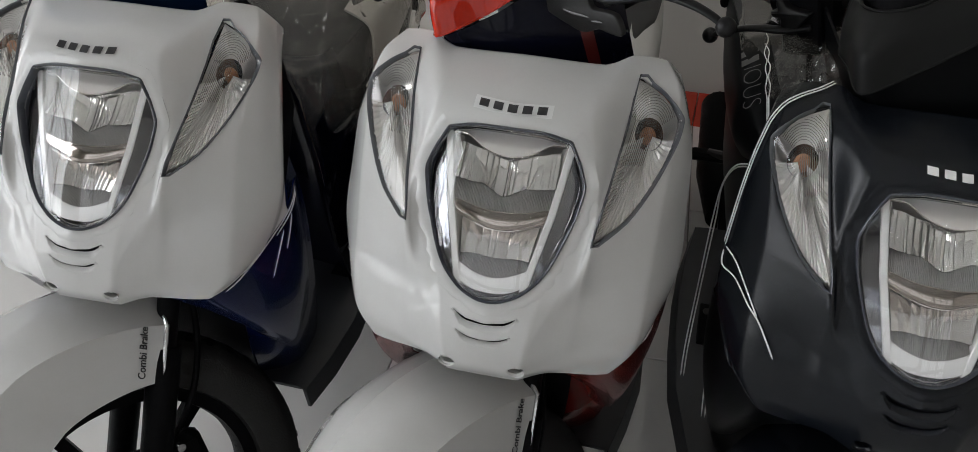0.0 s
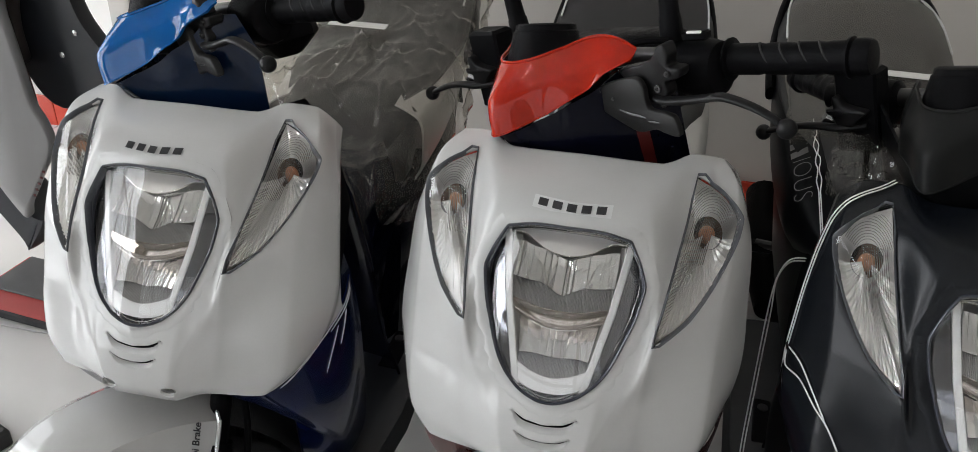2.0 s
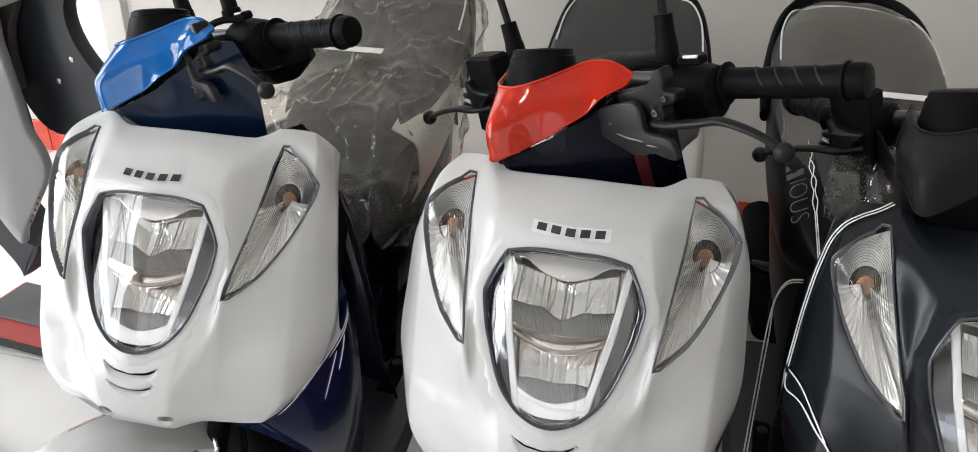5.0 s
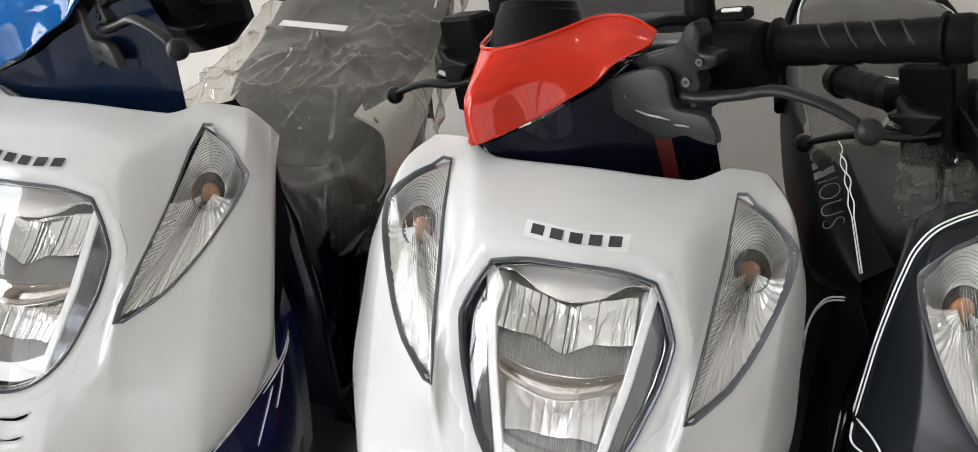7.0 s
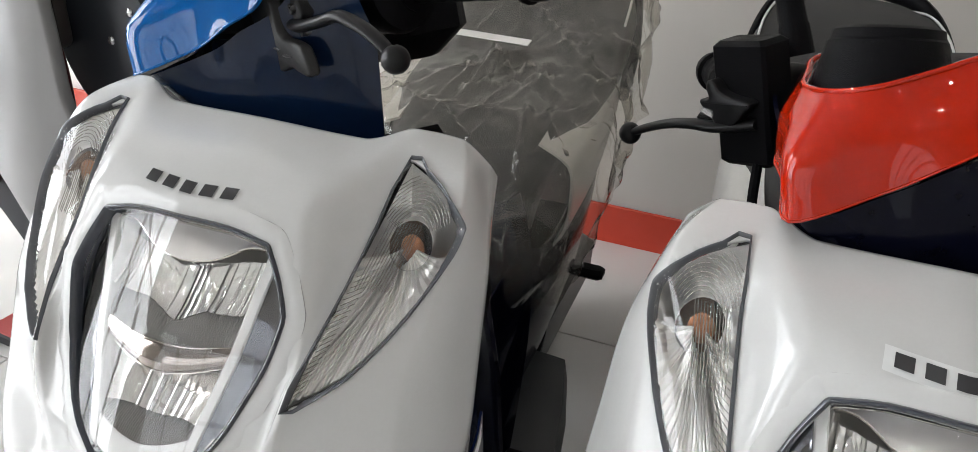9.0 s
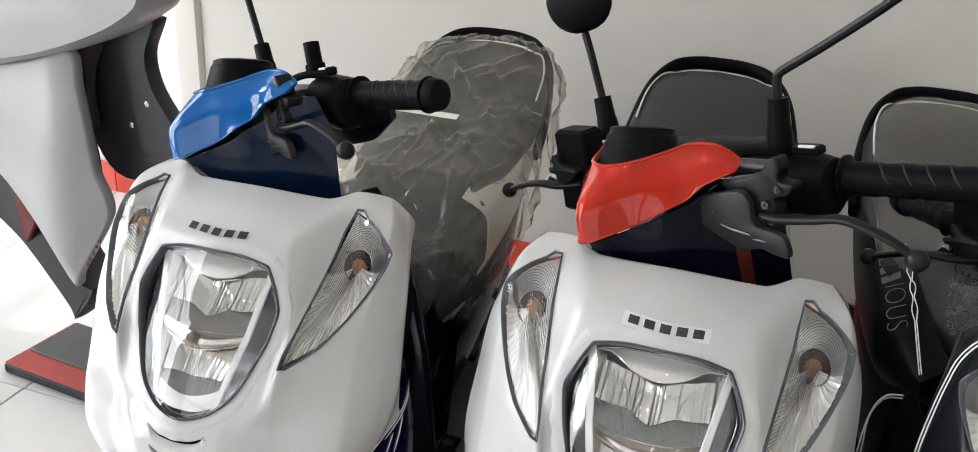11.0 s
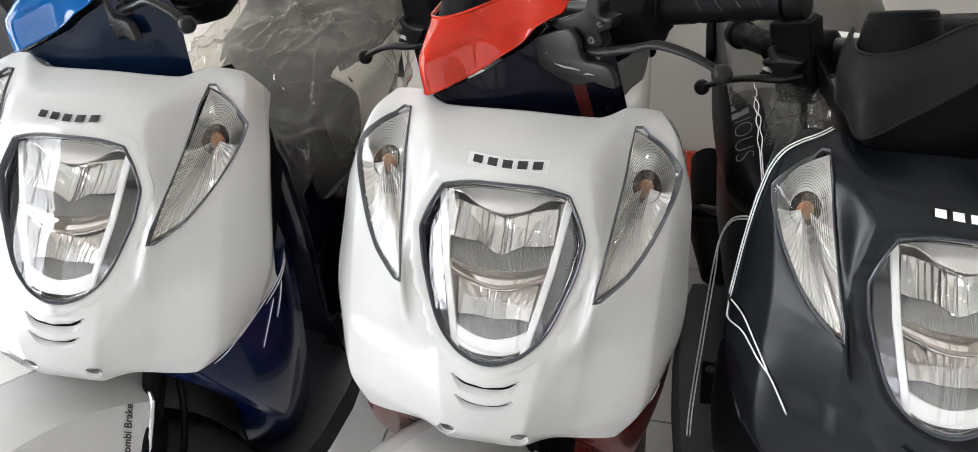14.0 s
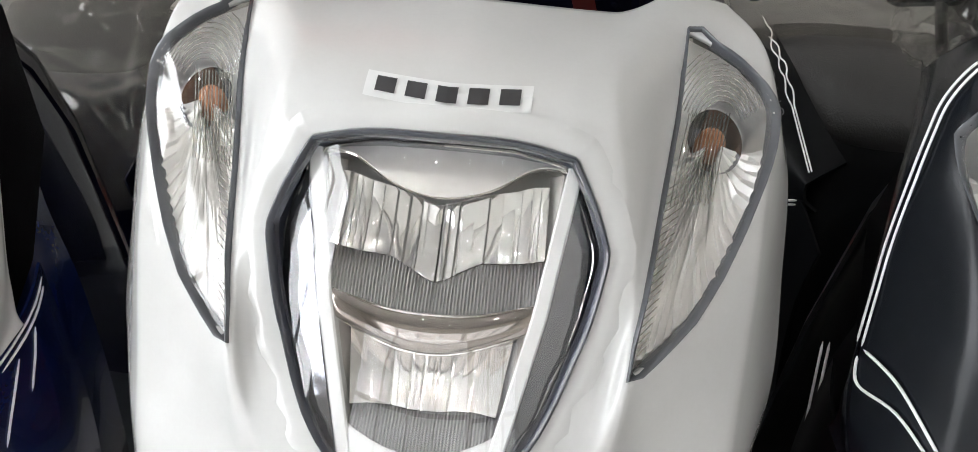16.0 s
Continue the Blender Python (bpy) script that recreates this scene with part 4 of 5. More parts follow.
        mir = Shape(m).tube([base, tuple(Vector(base).lerp(Vector(path[0]), .45)), tuple(Vector(base).lerp(Vector(path[0]), .5)), path[0]], [.0135, .0125, .0115, .0105], 14).done("mirror", RUBBER, parent, "black mirror on a thin stem", sharp=40)
        Shape(m).tube(curve(path, 5), .0048, 10).done("stem", LEVER, mir)
        s = Shape(m)
        rings = []
        for t, r in ((-1, .25), (-.8, .72), (-.3, 1.0), (.15, .98), (.25, .90)):
            rings.append([(shell[0] + .052 * r * math.cos(a), shell[1] + .022 * t, shell[2] + .038 * r * math.sin(a)) for a in (2 * math.pi * q / 22 for q in range(22))])
        s.rings(rings).done("shell", BLACK, mir, sharp=50)
        rings = [[(shell[0] + .046 * math.cos(a), shell[1] + y, shell[2] + .033 * math.sin(a)) for a in (2 * math.pi * q / 22 for q in range(22))] for y in (.0056, .0064)]
        Shape(m).rings(rings).done("mirror_glass", CHROME, mir)
    # brake reservoir box and hose on the rider's right
    s = Shape(m).box((-.130, -.072, .002), (.050, .034, .100), .004).done("brake_reservoir", BLACK, parent, "black brake fluid reservoir", sharp=30)
    Shape(m).tube([(-.156, -.055, .010), (-.178, -.055, .010)], [.017, .015], 14).done("reservoir_cap", BLACK, s)
    Shape(m).tube([(-.155, -.085, -.012), (-.166, -.092, -.002)], .008, 10).done("pivot_bolt", STEEL, s)
    for pts in ([(-.120, -.085, -.045), (-.105, -.115, -.095), (-.060, -.120, -.135), (-.020, -.100, -.18)], [(.082, -.095, .010), (.090, -.085, .026), (.110, -.070, .032), (.128, -.05, .026)]):
        Shape(m).tube(curve(pts, 7), .0042, 8).done("brake_hose", RUBBER, parent)
    Shape(m).tube([(.078, -.092, .002), (.102, -.092, .006)], .0055, 10).done("cable_nut", STEEL, parent)


def front_wheel(parent, m, fender_mat, word):
    c = Vector((0, -.205, .25)) - PIVOT  # the wheel's centre, seen from the pivot

    def at(r, a, x):
        """Round the axle: radius, angle from straight up (forwards plus), sideways."""
        return (x, c.y - r * math.sin(a), c.z + r * math.cos(a))

    s = Shape(m)
    prof = [(.176, -.022), (.182, -.034), (.205, -.041), (.228, -.039), (.243, -.028), (.250, -.012), (.250, .012), (.243, .028), (.228, .039), (.205, .041), (.182, .034), (.176, .022)]
    rings = [[at(r, 2 * math.pi * k / 72, x) for r, x in prof] for k in range(73)]
    s.rings(rings, True, False)
    wheel = s.done("front_wheel", TYRE, parent, "black tyre on a dark cast wheel", sharp=40)
    s = Shape(m)
    for k in range(48):
        for side in (-1, 1):
            a = 2 * math.pi * (k + (.5 if side > 0 else 0)) / 48
            s.put([at(.2515, a - .02, side * .004), at(.2515, a + .03, side * .004), at(.246, a + .06, side * .027), at(.246, a + .02, side * .027)], [(0, 1, 2, 3)])
    s.done("tread", RUBBER, wheel, smooth=False)
    s = Shape(m)
    prof = [(.160, -.026), (.178, -.027), (.178, .027), (.160, .026), (.156, .010), (.156, -.010)]
    s.rings([[at(r, 2 * math.pi * k / 60, x) for r, x in prof] for k in range(61)], True, False).done("rim", BLACK, wheel, sharp=30)
    for k in range(5):
        a = 2 * math.pi * k / 5 + .3
        s = Shape(m)
        rings = []
        for r, w, x in ((.030, .022, .020), (.09, .014, .013), (.160, .018, .012)):
            q = [at(r, a - w / r * .5, -x), at(r, a + w / r * .5, -x), at(r, a + w / r * .5, x), at(r, a - w / r * .5, x)]
            rings.append(q)
        s.rings(rings).done("spoke", BLACK, wheel, sharp=30)
    Shape(m).tube([at(0, 0, -.05), at(0, 0, .05)], .034, 20).done("hub", DARK_STEEL, wheel, sharp=30)
    rings = [[at(r, 2 * math.pi * k / 48, x) for k in range(48)] for r, x in ((.055, .034), (.095, .034), (.095, .037), (.055, .037))]
    Shape(m).rings(rings + rings[:1], True, False).done("brake_disc", STEEL, wheel, "steel brake disc", sharp=30)
    # fork legs
    for side in (-1, 1):
        top = (side * .066, -.195, -.36)
        lower = at(.0, 0, side * .072)
        mid = tuple(Vector(top).lerp(Vector(lower), .38))
        leg = Shape(m).tube([top, mid], .0145, 14).done("fork_leg", BLACK, parent, sharp=40)
        Shape(m).tube([mid, tuple(Vector(top).lerp(Vector(lower), .42)), lower], [.021, .022, .020], 16).done("slider", BLACK, leg, sharp=40)
        Shape(m).tube([at(.015, 0, side * .058), at(.015, 0, side * .088)], .013, 12).done("axle_nut", STEEL, leg, sharp=30)
    Shape(m).box((0, -.190, -.37), (.19, .05, .035), .012).done("fork_yoke", BLACK, parent)
    cal = Shape(m).box(at(.095, -1.0, .050), (.034, .060, .075), .012).done("brake_caliper", BLACK, parent, sharp=30)
    Shape(m).tube([at(.110, -.8, .050), at(.110, -.8, .072)], .006, 10).done("caliper_bolt", STEEL, cal)
    Shape(m).tube(curve([at(.10, -.7, .05), at(.19, -.75, .055), at(.30, -.62, .050), at(.42, -.45, .035)], 7), .0048, 8).done("brake_hose", RUBBER, cal)
    # front fender: faceted shell, high over the tyre
    rows = []
    for k in range(27):
        a = radians(-26 + 118 * k / 26)
        f = (k / 26)
        lift = .335 - .060 * max(0.0, f - .30) / .70 - .020 * max(0.0, .25 - f)
        w = .086 - .030 * max(0.0, f - .35) / .65
        w2 = w * .50
        skirt = .122 + .02 * math.sin(math.pi * min(1, f * 1.2)) - .05 * max(0, f - .5)
        line = [at(lift - skirt, a, -w * .98), at(lift - .044, a, -w), at(lift - .012, a, -w2), at(lift, a, 0), at(lift - .012, a, w2), at(lift - .044, a, w), at(lift - skirt, a, w * .98)]
        row = []
        for p, q in zip(line, line[1:]):
            for t in (0, .34, .67):
                row.append(Vector(p).lerp(Vector(q), t))
        row.append(Vector(line[-1]))
        rows.append(row)
    fender = Shape(m).sheet(rows, 0.003).done("front_fender", fender_mat, parent, "glossy faceted front fender", sharp=24)
    inner = [[Vector((p.x * .93, p.y, p.z - .010)) for p in r[1:-1]] for r in rows[1:-1]]
    Shape(m).sheet(inner, 0.002).done("fender_liner", BLACK, parent)
    edge_line = [p for p in rows[0][-5:]]
    Shape(m).tube([p + Vector((.002, .002, 0)) for p in edge_line], .0032, 8).done("edge_trim", STEEL, fender, "bright edge trim")
    # lettering on the fender's flank
    txt = bpy.data.curves.new("lettering", "FONT")
    txt.body, txt.size, txt.align_x, txt.align_y, txt.shear = word, .0132, "CENTER", "CENTER", .25
    txt.offset = .0003
    tmp = bpy.data.objects.new("lettering", txt)
    scene.collection.objects.link(tmp)
    dg = bpy.context.evaluated_depsgraph_get()
    me = bpy.data.meshes.new_from_object(tmp.evaluated_get(dg))
    bpy.data.objects.remove(tmp)
    s = Shape(m)
    up, fore = Vector((0, math.sin(CASTER), math.cos(CASTER))), Vector((0, -math.cos(CASTER), math.sin(CASTER)))
    p0 = Vector(at(.252, radians(-20), .0885))
    verts = [p0 + up * v.co.x + fore * v.co.y for v in me.vertices]
    s.put(verts, [tuple(p.vertices) for p in me.polygons]).done("lettering", INK, fender, "black lettering", smooth=False)


# ---- the body behind the front cover ----
def lower_body(parent, side_mat, cover_mat, stripes, seat_mat, inner_mat, girth=1.0, skew=.057, cover_from=.40):
    def slant(p):
        return Vector((p[0] - skew * max(0.0, p[1] - .1), p[1], p[2]))

    # leg shield: a wide curved apron behind the front cover
    rows = []
    for z, w, yf, ys in ((.83, .080, .10, .12), (.74, .100, .08, .10), (.67, .120, .05, .08), (.62, .145, .02, .06), (.56, .152, .005, .06), (.47, .150, .0, .07), (.38, .145, .01, .08), (.30, .130, .04, .10), (.25, .100, .08, .14)):
        plan = [(-w, ys + .045, z), (-w * 1.01, ys, z), (-w * .93, yf + .030, z), (-w * .6, yf + .004, z), (0, yf, z), (w * .6, yf + .004, z), (w * .93, yf + .030, z), (w * 1.01, ys, z), (w, ys + .045, z)]
        rows.append(curve(plan, 4))
    grid = [curve([r[j] for r in rows], 3) for j in range(len(rows[0]))]
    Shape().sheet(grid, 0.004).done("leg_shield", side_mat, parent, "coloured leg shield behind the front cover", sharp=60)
    # dark apron in its middle, open for the wheel
    grid2 = [[p + Vector((0, -.006 if 6 < j < len(grid) - 7 else .004, 0)) for p in g] for j, g in enumerate(grid)][12:-12]
    Shape().sheet([g[6:] for g in grid2], 0.003).done("inner_apron", BLACK, parent, "black inner apron")
    # inner leg shield facing the rider
    rows = []
    for z, w, y in ((.80, .070, .17), (.76, .095, .19), (.70, .115, .20), (.58, .140, .20), (.42, .150, .22), (.30, .150, .28)):
        rows.append(curve([(-w, y, z), (-w * .8, y + .035, z), (0, y + .05, z), (w * .8, y + .035, z), (w, y, z)], 5))
    Shape().sheet(rows, 0.004).done("rider_shield", inner_mat, parent, sharp=60)
    # coloured wings that close the gap between the cover's lower edge and the shield
    for side in (1, -1):
        edge = curve([(.085, -.172, .626), (.112, -.160, .620), (.138, -.148, .618), (.162, -.113, .634), (.1925, -.040, .680), (.190, .0, .700)], 6)
        foot = curve([(.104, -.006, .45), (.120, -.004, .42), (.138, .0, .405), (.152, .012, .40), (.160, .030, .41), (.168, .050, .45)], 6)

        def wing(k, v, lift=0.0):
            i = min(int(k), len(edge) - 2)
            p, q = edge[i].lerp(edge[i + 1], k - i), foot[i].lerp(foot[i + 1], k - i)
            r = p.lerp(q, v) + Vector((.020, -.012, 0)) * math.sin(math.pi * v) * .5 + Vector((.4, -.9, 0)) * lift
            return Vector((side * r.x, r.y, r.z))

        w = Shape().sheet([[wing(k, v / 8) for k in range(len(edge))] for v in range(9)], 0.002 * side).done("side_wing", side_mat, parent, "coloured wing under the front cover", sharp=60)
        if stripes == "lines":
            for k0, v0, k1, v1 in ((14, .03, 29, .03), (22, .055, 28.5, .05), (25.0, .07, 22.8, .20), (23.0, .08, 20.2, .25)):
                line = [wing(k0 + (k1 - k0) * t / 10, v0 + (v1 - v0) * t / 10, .0012) for t in range(11)]
                Shape().tube(line, [.0003] + [.0009] * 9 + [.0003], 6).done("pinstripe", STRIPE, w, "white pinstripe")
    # floorboard and under body
    rows = []
    for y, w, z in ((.03, .158, .285), (.10, .176, .292), (.19, .194, .298), (.30, .198, .300), (.42, .196, .302), (.52, .188, .306), (.60, .172, .330)):
        rows.append([slant((x, y, z - (.040 if abs(x) > w * .97 else .004 if abs(x) > w * .9 else 0))) for x in (-w, -w * .96, -w * .91, -w * .5, 0, w * .5, w * .91, w * .96, w)])
    board = Shape().sheet(rows, 0.006).done("floorboard", FLOORBOARD, parent, "dark grey moulded floorboard", sharp=30)
    for side in (1, -1):
        Shape().tube([slant((side * .090, .16 + .03 * k, .303)) for k in range(12)], .0016, 6).done("seam", TYRE, board)
        Shape().box(slant((side * .142, .345, .303)), (.036, .110, .006), .003).done("foot_pad", RUBBER, board, sharp=30)
        Shape().tube([slant((side * .142, .375, .303)), slant((side * .142, .375, .3085))], .009, 14).done("bolt", DARK_STEEL, board, sharp=30)
    rings = []
    for y, w, z0, z1 in ((.16, .10, .16, .28), (.40, .125, .14, .27), (.70, .12, .16, .30), (1.0, .09, .20, .40)):
        rings.append([slant(p) for p in ((-w, y, z1), (-w * .9, y, z0), (w * .9, y, z0), (w, y, z1))])
    Shape().rings(rings).done("under_cover", BLACK, parent, sharp=40)
    # rear body: side covers that rise to the tail
    for side in (1, -1):
        rows = []
        for y, w, zt, zb in ((.40, .104, .640, .590), (.44, .124, .655, .570), (.50, .146, .676, .548), (.55, .158, .690, .540), (.70, .168, .702, .545), (.85, .168, .712, .560), (1.0, .162, .730, .59), (1.18, .140, .760, .64), (1.30, .085, .775, .69)):
            if y < cover_from:
                continue
            row = [slant((side * w * .66, y, zt + .014)), slant((side * w * .95, y, zt - .012)), slant((side * w, y, zt * .6 + zb * .4)), slant((side * w * .97, y, zt * .25 + zb * .75)), slant((side * w * .82, y, zb))]
            rows.append(curve(row, 4))
        grid = [curve([r[j] for r in rows], 4) for j in range(len(rows[0]))]
        Shape().sheet(grid, 0.004 * side).done("side_cover", cover_mat, parent, "body side cover below the seat", sharp=50)
        rows = []
        for y, w, zt, zb in ((.345, .098, .56, .30), (.40, .112, .590, .30), (.46, .122, .580, .31), (.50, .128, .560, .32), (.55, .134, .552, .33), (.70, .140, .552, .36), (.85, .136, .566, .40), (1.0, .124, .590, .46), (1.18, .095, .640, .55)):
            w *= girth
            rows.append(curve([slant((side * w * .90, y, zt + .012)), slant((side * w, y, zt * .8 + zb * .2)), slant((side * w * .96, y, zt * .4 + zb * .6)), slant((side * w * .78, y, zb))], 3))
        Shape().sheet(rows, 0.003 * side).done("lower_side_panel", inner_mat, parent, "dark lower side panel", sharp=50)
        peg = Shape().box(slant((side * .150, .86, .345)), (.080, .034, .020), .006).done("passenger_peg", RUBBER, parent, sharp=30)
        Shape().tube([slant((side * .10, .84, .36)), slant((side * .15, .86, .352))], .010, 10).done("peg_arm", DARK_STEEL, peg)
    # front of the body between the floorboard and the seat's nose
    rows = []
    for z, w, y in ((.300, .118, .345), (.38, .122, .352), (.47, .124, .366), (.55, .120, .385), (.61, .108, .405), (.655, .085, .435)):
        w *= min(girth, 1.15)
        rows.append(curve([slant(q) for q in ((-w, y + .055, z), (-w * .86, y + .018, z), (-w * .45, y + .002, z), (0, y, z), (w * .45, y + .002, z), (w * .86, y + .018, z), (w, y + .055, z))], 4))
    Shape().sheet(rows, 0.003).done("knee_panel", inner_mat, parent, "dark front of the body below the seat", sharp=60)
    # seat
    rings = []
    for y, w, zt, zb in ((.455, .040, .655, .62), (.475, .085, .685, .625), (.56, .120, .712, .655), (.70, .150, .722, .675), (.85, .162, .738, .685), (.98, .166, .778, .70), (1.10, .160, .806, .715), (1.20, .134, .822, .735), (1.248, .086, .818, .745)):
        ring = [(-w, y, zb), (-w * 1.02, y, zb * .5 + zt * .5), (-w * .93, y, zt - .012), (-w * .6, y, zt), (0, y, zt + .004), (w * .6, y, zt), (w * .93, y, zt - .012), (w * 1.02, y, zb * .5 + zt * .5), (w, y, zb), (0, y, zb - .01)]
        rings.append([slant(p) for p in ring])
    fine = [curve([r[j] for r in rings], 4) for j in range(len(rings[0]))]
    rings = [[fine[j][i] for j in range(len(fine))] for i in range(len(fine[0]))]
    seat = Shape().rings(rings).done("seat", seat_mat, parent, "long padded vinyl seat", sharp=50)
    # piping on the seat's rim
    for side in (1, -1):
        s = Shape()
        line = [slant((side * w * .935, y, zt - .009)) for y, w, zt in ((.98, .166, .778), (1.10, .160, .806), (1.20, .134, .822), (1.246, .088, .818))] + [slant((0, 1.256, .820))]
        s.tube(curve(line, 5), .0022, 8).done("piping", STICKER, seat)
    # grab rail: a hoop round the tail
    s = Shape()
    line = [(-.172, .93, .665), (-.172, 1.03, .715), (-.150, 1.17, .785), (-.110, 1.245, .820), (-.060, 1.275, .830), (0, 1.28, .832), (.060, 1.275, .830), (.110, 1.245, .820), (.150, 1.17, .785), (.172, 1.03, .715), (.172, .93, .665)]
    pts = curve([slant(p) for p in line], 6)
    rings = []
    for k, p in enumerate(pts):
        d = (pts[min(k + 1, len(pts) - 1)] - pts[max(k - 1, 0)]).normalized()
        up = Vector((0, -.35, .94))
        out = d.cross(up).normalized()
        rings.append([p + out * (.011 * math.cos(a)) + up * (.017 * math.sin(a)) for a in (2 * math.pi * q / 12 for q in range(12))])
    s.rings(rings).done("grab_rail", BLACK, parent, "black hoop grab rail", sharp=40)
    # tail lamp, rear fender, rear wheel, engine and stand
    Shape().box(slant((0, 1.325, .70)), (.13, .06, .07), .02).done("tail_lamp", DEEP_RED, parent, "red tail lamp")
    rows = []
    for k in range(9):
        y = 1.28 + .16 * k / 8
        rows.append([slant((x, y, .66 - .30 * (k / 8) ** 1.3 - abs(x) * .2)) for x in (-.07, -.035, 0, .035, .07)])
    Shape().sheet(rows, 0.003).done("rear_fender", BLACK, parent)
    c = slant((0, 1.10, .25))
    prof = [(.176, -.024), (.184, -.040), (.21, -.047), (.235, -.042), (.25, -.022), (.253, 0), (.25, .022), (.235, .042), (.21, .047), (.184, .040), (.176, .024)]
    wheel = Shape().rings([[(c.x + x, c.y - r * math.sin(a), c.z + r * math.cos(a)) for r, x in prof] for a in (2 * math.pi * k / 60 for k in range(61))], True, False).done("rear_wheel", TYRE, parent, sharp=40)
    rings = [[(c.x + x, c.y - r * math.sin(a), c.z + r * math.cos(a)) for a in (2 * math.pi * k / 40 for k in range(40))] for r, x in ((.178, -.03), (.06, -.02), (.06, .02), (.178, .03))]
    Shape().rings(rings, True, False).done("rear_rim", BLACK, wheel, sharp=30)
    Shape().box(slant((.085, .86, .27)), (.09, .42, .13), .03).done("engine_case", DARK_STEEL, parent)
    Shape().tube([slant((-.10, .84, .20)), slant((-.105, 1.0, .22)), slant((-.105, 1.28, .26))], [.030, .050, .046], 18).done("exhaust", BLACK, parent, sharp=40)
    stand = Shape()
    for side in (1, -1):
        stand.tube([slant((side * .06, .72, .20)), slant((side * .12, .80, .012)), slant((side * .16, .80, .010))], .011, 10)
    stand.tube([slant((-.11, .79, .04)), slant((.11, .79, .04))], .009, 10)
    stand.done("centre_stand", BLACK, parent, "black centre stand")
    return slant


def scooter(place, theta, rise, visor_mat, cover_mat, front_mat, side_mat, body_mat, seat_mat, inner_mat, label, trim=False, mirrors=("full", "full"), mark=(0, 1.0, 0, None, False), stripes="lines", girth=1.0, bend=None, skew=.057, cover_from=.40):
    base = new("scooter")
    tagged(base, label, "scooter", "row of scooters")
    cover_mesh(base, front_mat)
    headlamp(base, front_mat)
    winkers(base)
    cover_slots(base, front_mat)
    maker_mark(base, mark[0], mark[1], mark[2], mark[3], mark[4])
    m = steering(theta)
    handlebar(base, Matrix.Translation((0, 0, rise)) @ m, visor_mat, cover_mat, trim, mirrors, bend)
    front_wheel(base, m, front_mat, "Combi Brake")
    lower_body(base, side_mat, body_mat, stripes, seat_mat, inner_mat, girth, skew, cover_from)
    # dark cavity wall behind the front cover
    rows = []
    for z, w, y in ((.880, .090, .07), (.84, .130, .06), (.76, .165, .02), (.68, .165, -.03), (.63, .150, -.06)):
        rows.append(curve([(-w, y + .06, z), (-w * .6, y + .01, z), (0, y, z), (w * .6, y + .01, z), (w, y + .06, z)], 4))
    Shape().sheet(rows, 0.003).done("inner_panel", BLACK, base)
    base.matrix_world = place
    return base


# ---- the showroom ----
def slab(name, lo, hi, mat, label="", category="", kind="structure"):
    s = Shape().box(((lo[0] + hi[0]) / 2, (lo[1] + hi[1]) / 2, (lo[2] + hi[2]) / 2), (hi[0] - lo[0], hi[1] - lo[1], hi[2] - lo[2]))
    ob = s.done(name, mat, None, smooth=False)
    return tagged(ob, label, category, kind=kind)


WALL_Y, TRIM_X, LEFT_X, RIGHT_X, FRONT_Y, TOP_Z = 1.66, -1.81, -3.8, 3.2, -5.5, 4.0
floor = slab("floor", (LEFT_X - .1, FRONT_Y - .1, -.12), (RIGHT_X + .1, WALL_Y + .1, -.004), GROUT, "grey grout bed of the glazed tile floor", "floor")
slab("wall_back", (TRIM_X + .02, WALL_Y, -.12), (RIGHT_X + .1, WALL_Y + .14, TOP_Z), WALL_PAINT, "beige painted back wall of the showroom", "wall")
# Daylight on this section is put into its colour as whiter paint.
slab("wall_back_white", (LEFT_X - .1, WALL_Y + .025, -.12), (TRIM_X, WALL_Y + .14, TOP_Z), WHITE_WALL, "back wall section painted whiter for the strong daylight on it", "wall")
post = Shape()
post.rings([[(x, y, z) for x, y in ((TRIM_X, WALL_Y + .02), (TRIM_X + .004, WALL_Y - .012), (TRIM_X + .015, WALL_Y - .016), (TRIM_X + .085, WALL_Y - .016), (TRIM_X + .097, WALL_Y - .006), (TRIM_X + .10, WALL_Y - .002), (TRIM_X + .10, WALL_Y + .02))] for z in (0.0, TOP_Z)])
tagged(post.done("trim", WALL_PAINT, None, sharp=30), "beige corner trim between white and beige wall", "trim", kind="structure")
slab("wall_right", (RIGHT_X, FRONT_Y, -.12), (RIGHT_X + .14, WALL_Y, TOP_Z), WALL_PAINT, "beige painted side wall of the showroom", "wall")
slab("ceiling", (LEFT_X - .1, FRONT_Y - .1, TOP_Z), (RIGHT_X + .1, WALL_Y + .1, TOP_Z + .1), CEILING, "showroom ceiling, toned dark to cut bounced light", "ceiling")


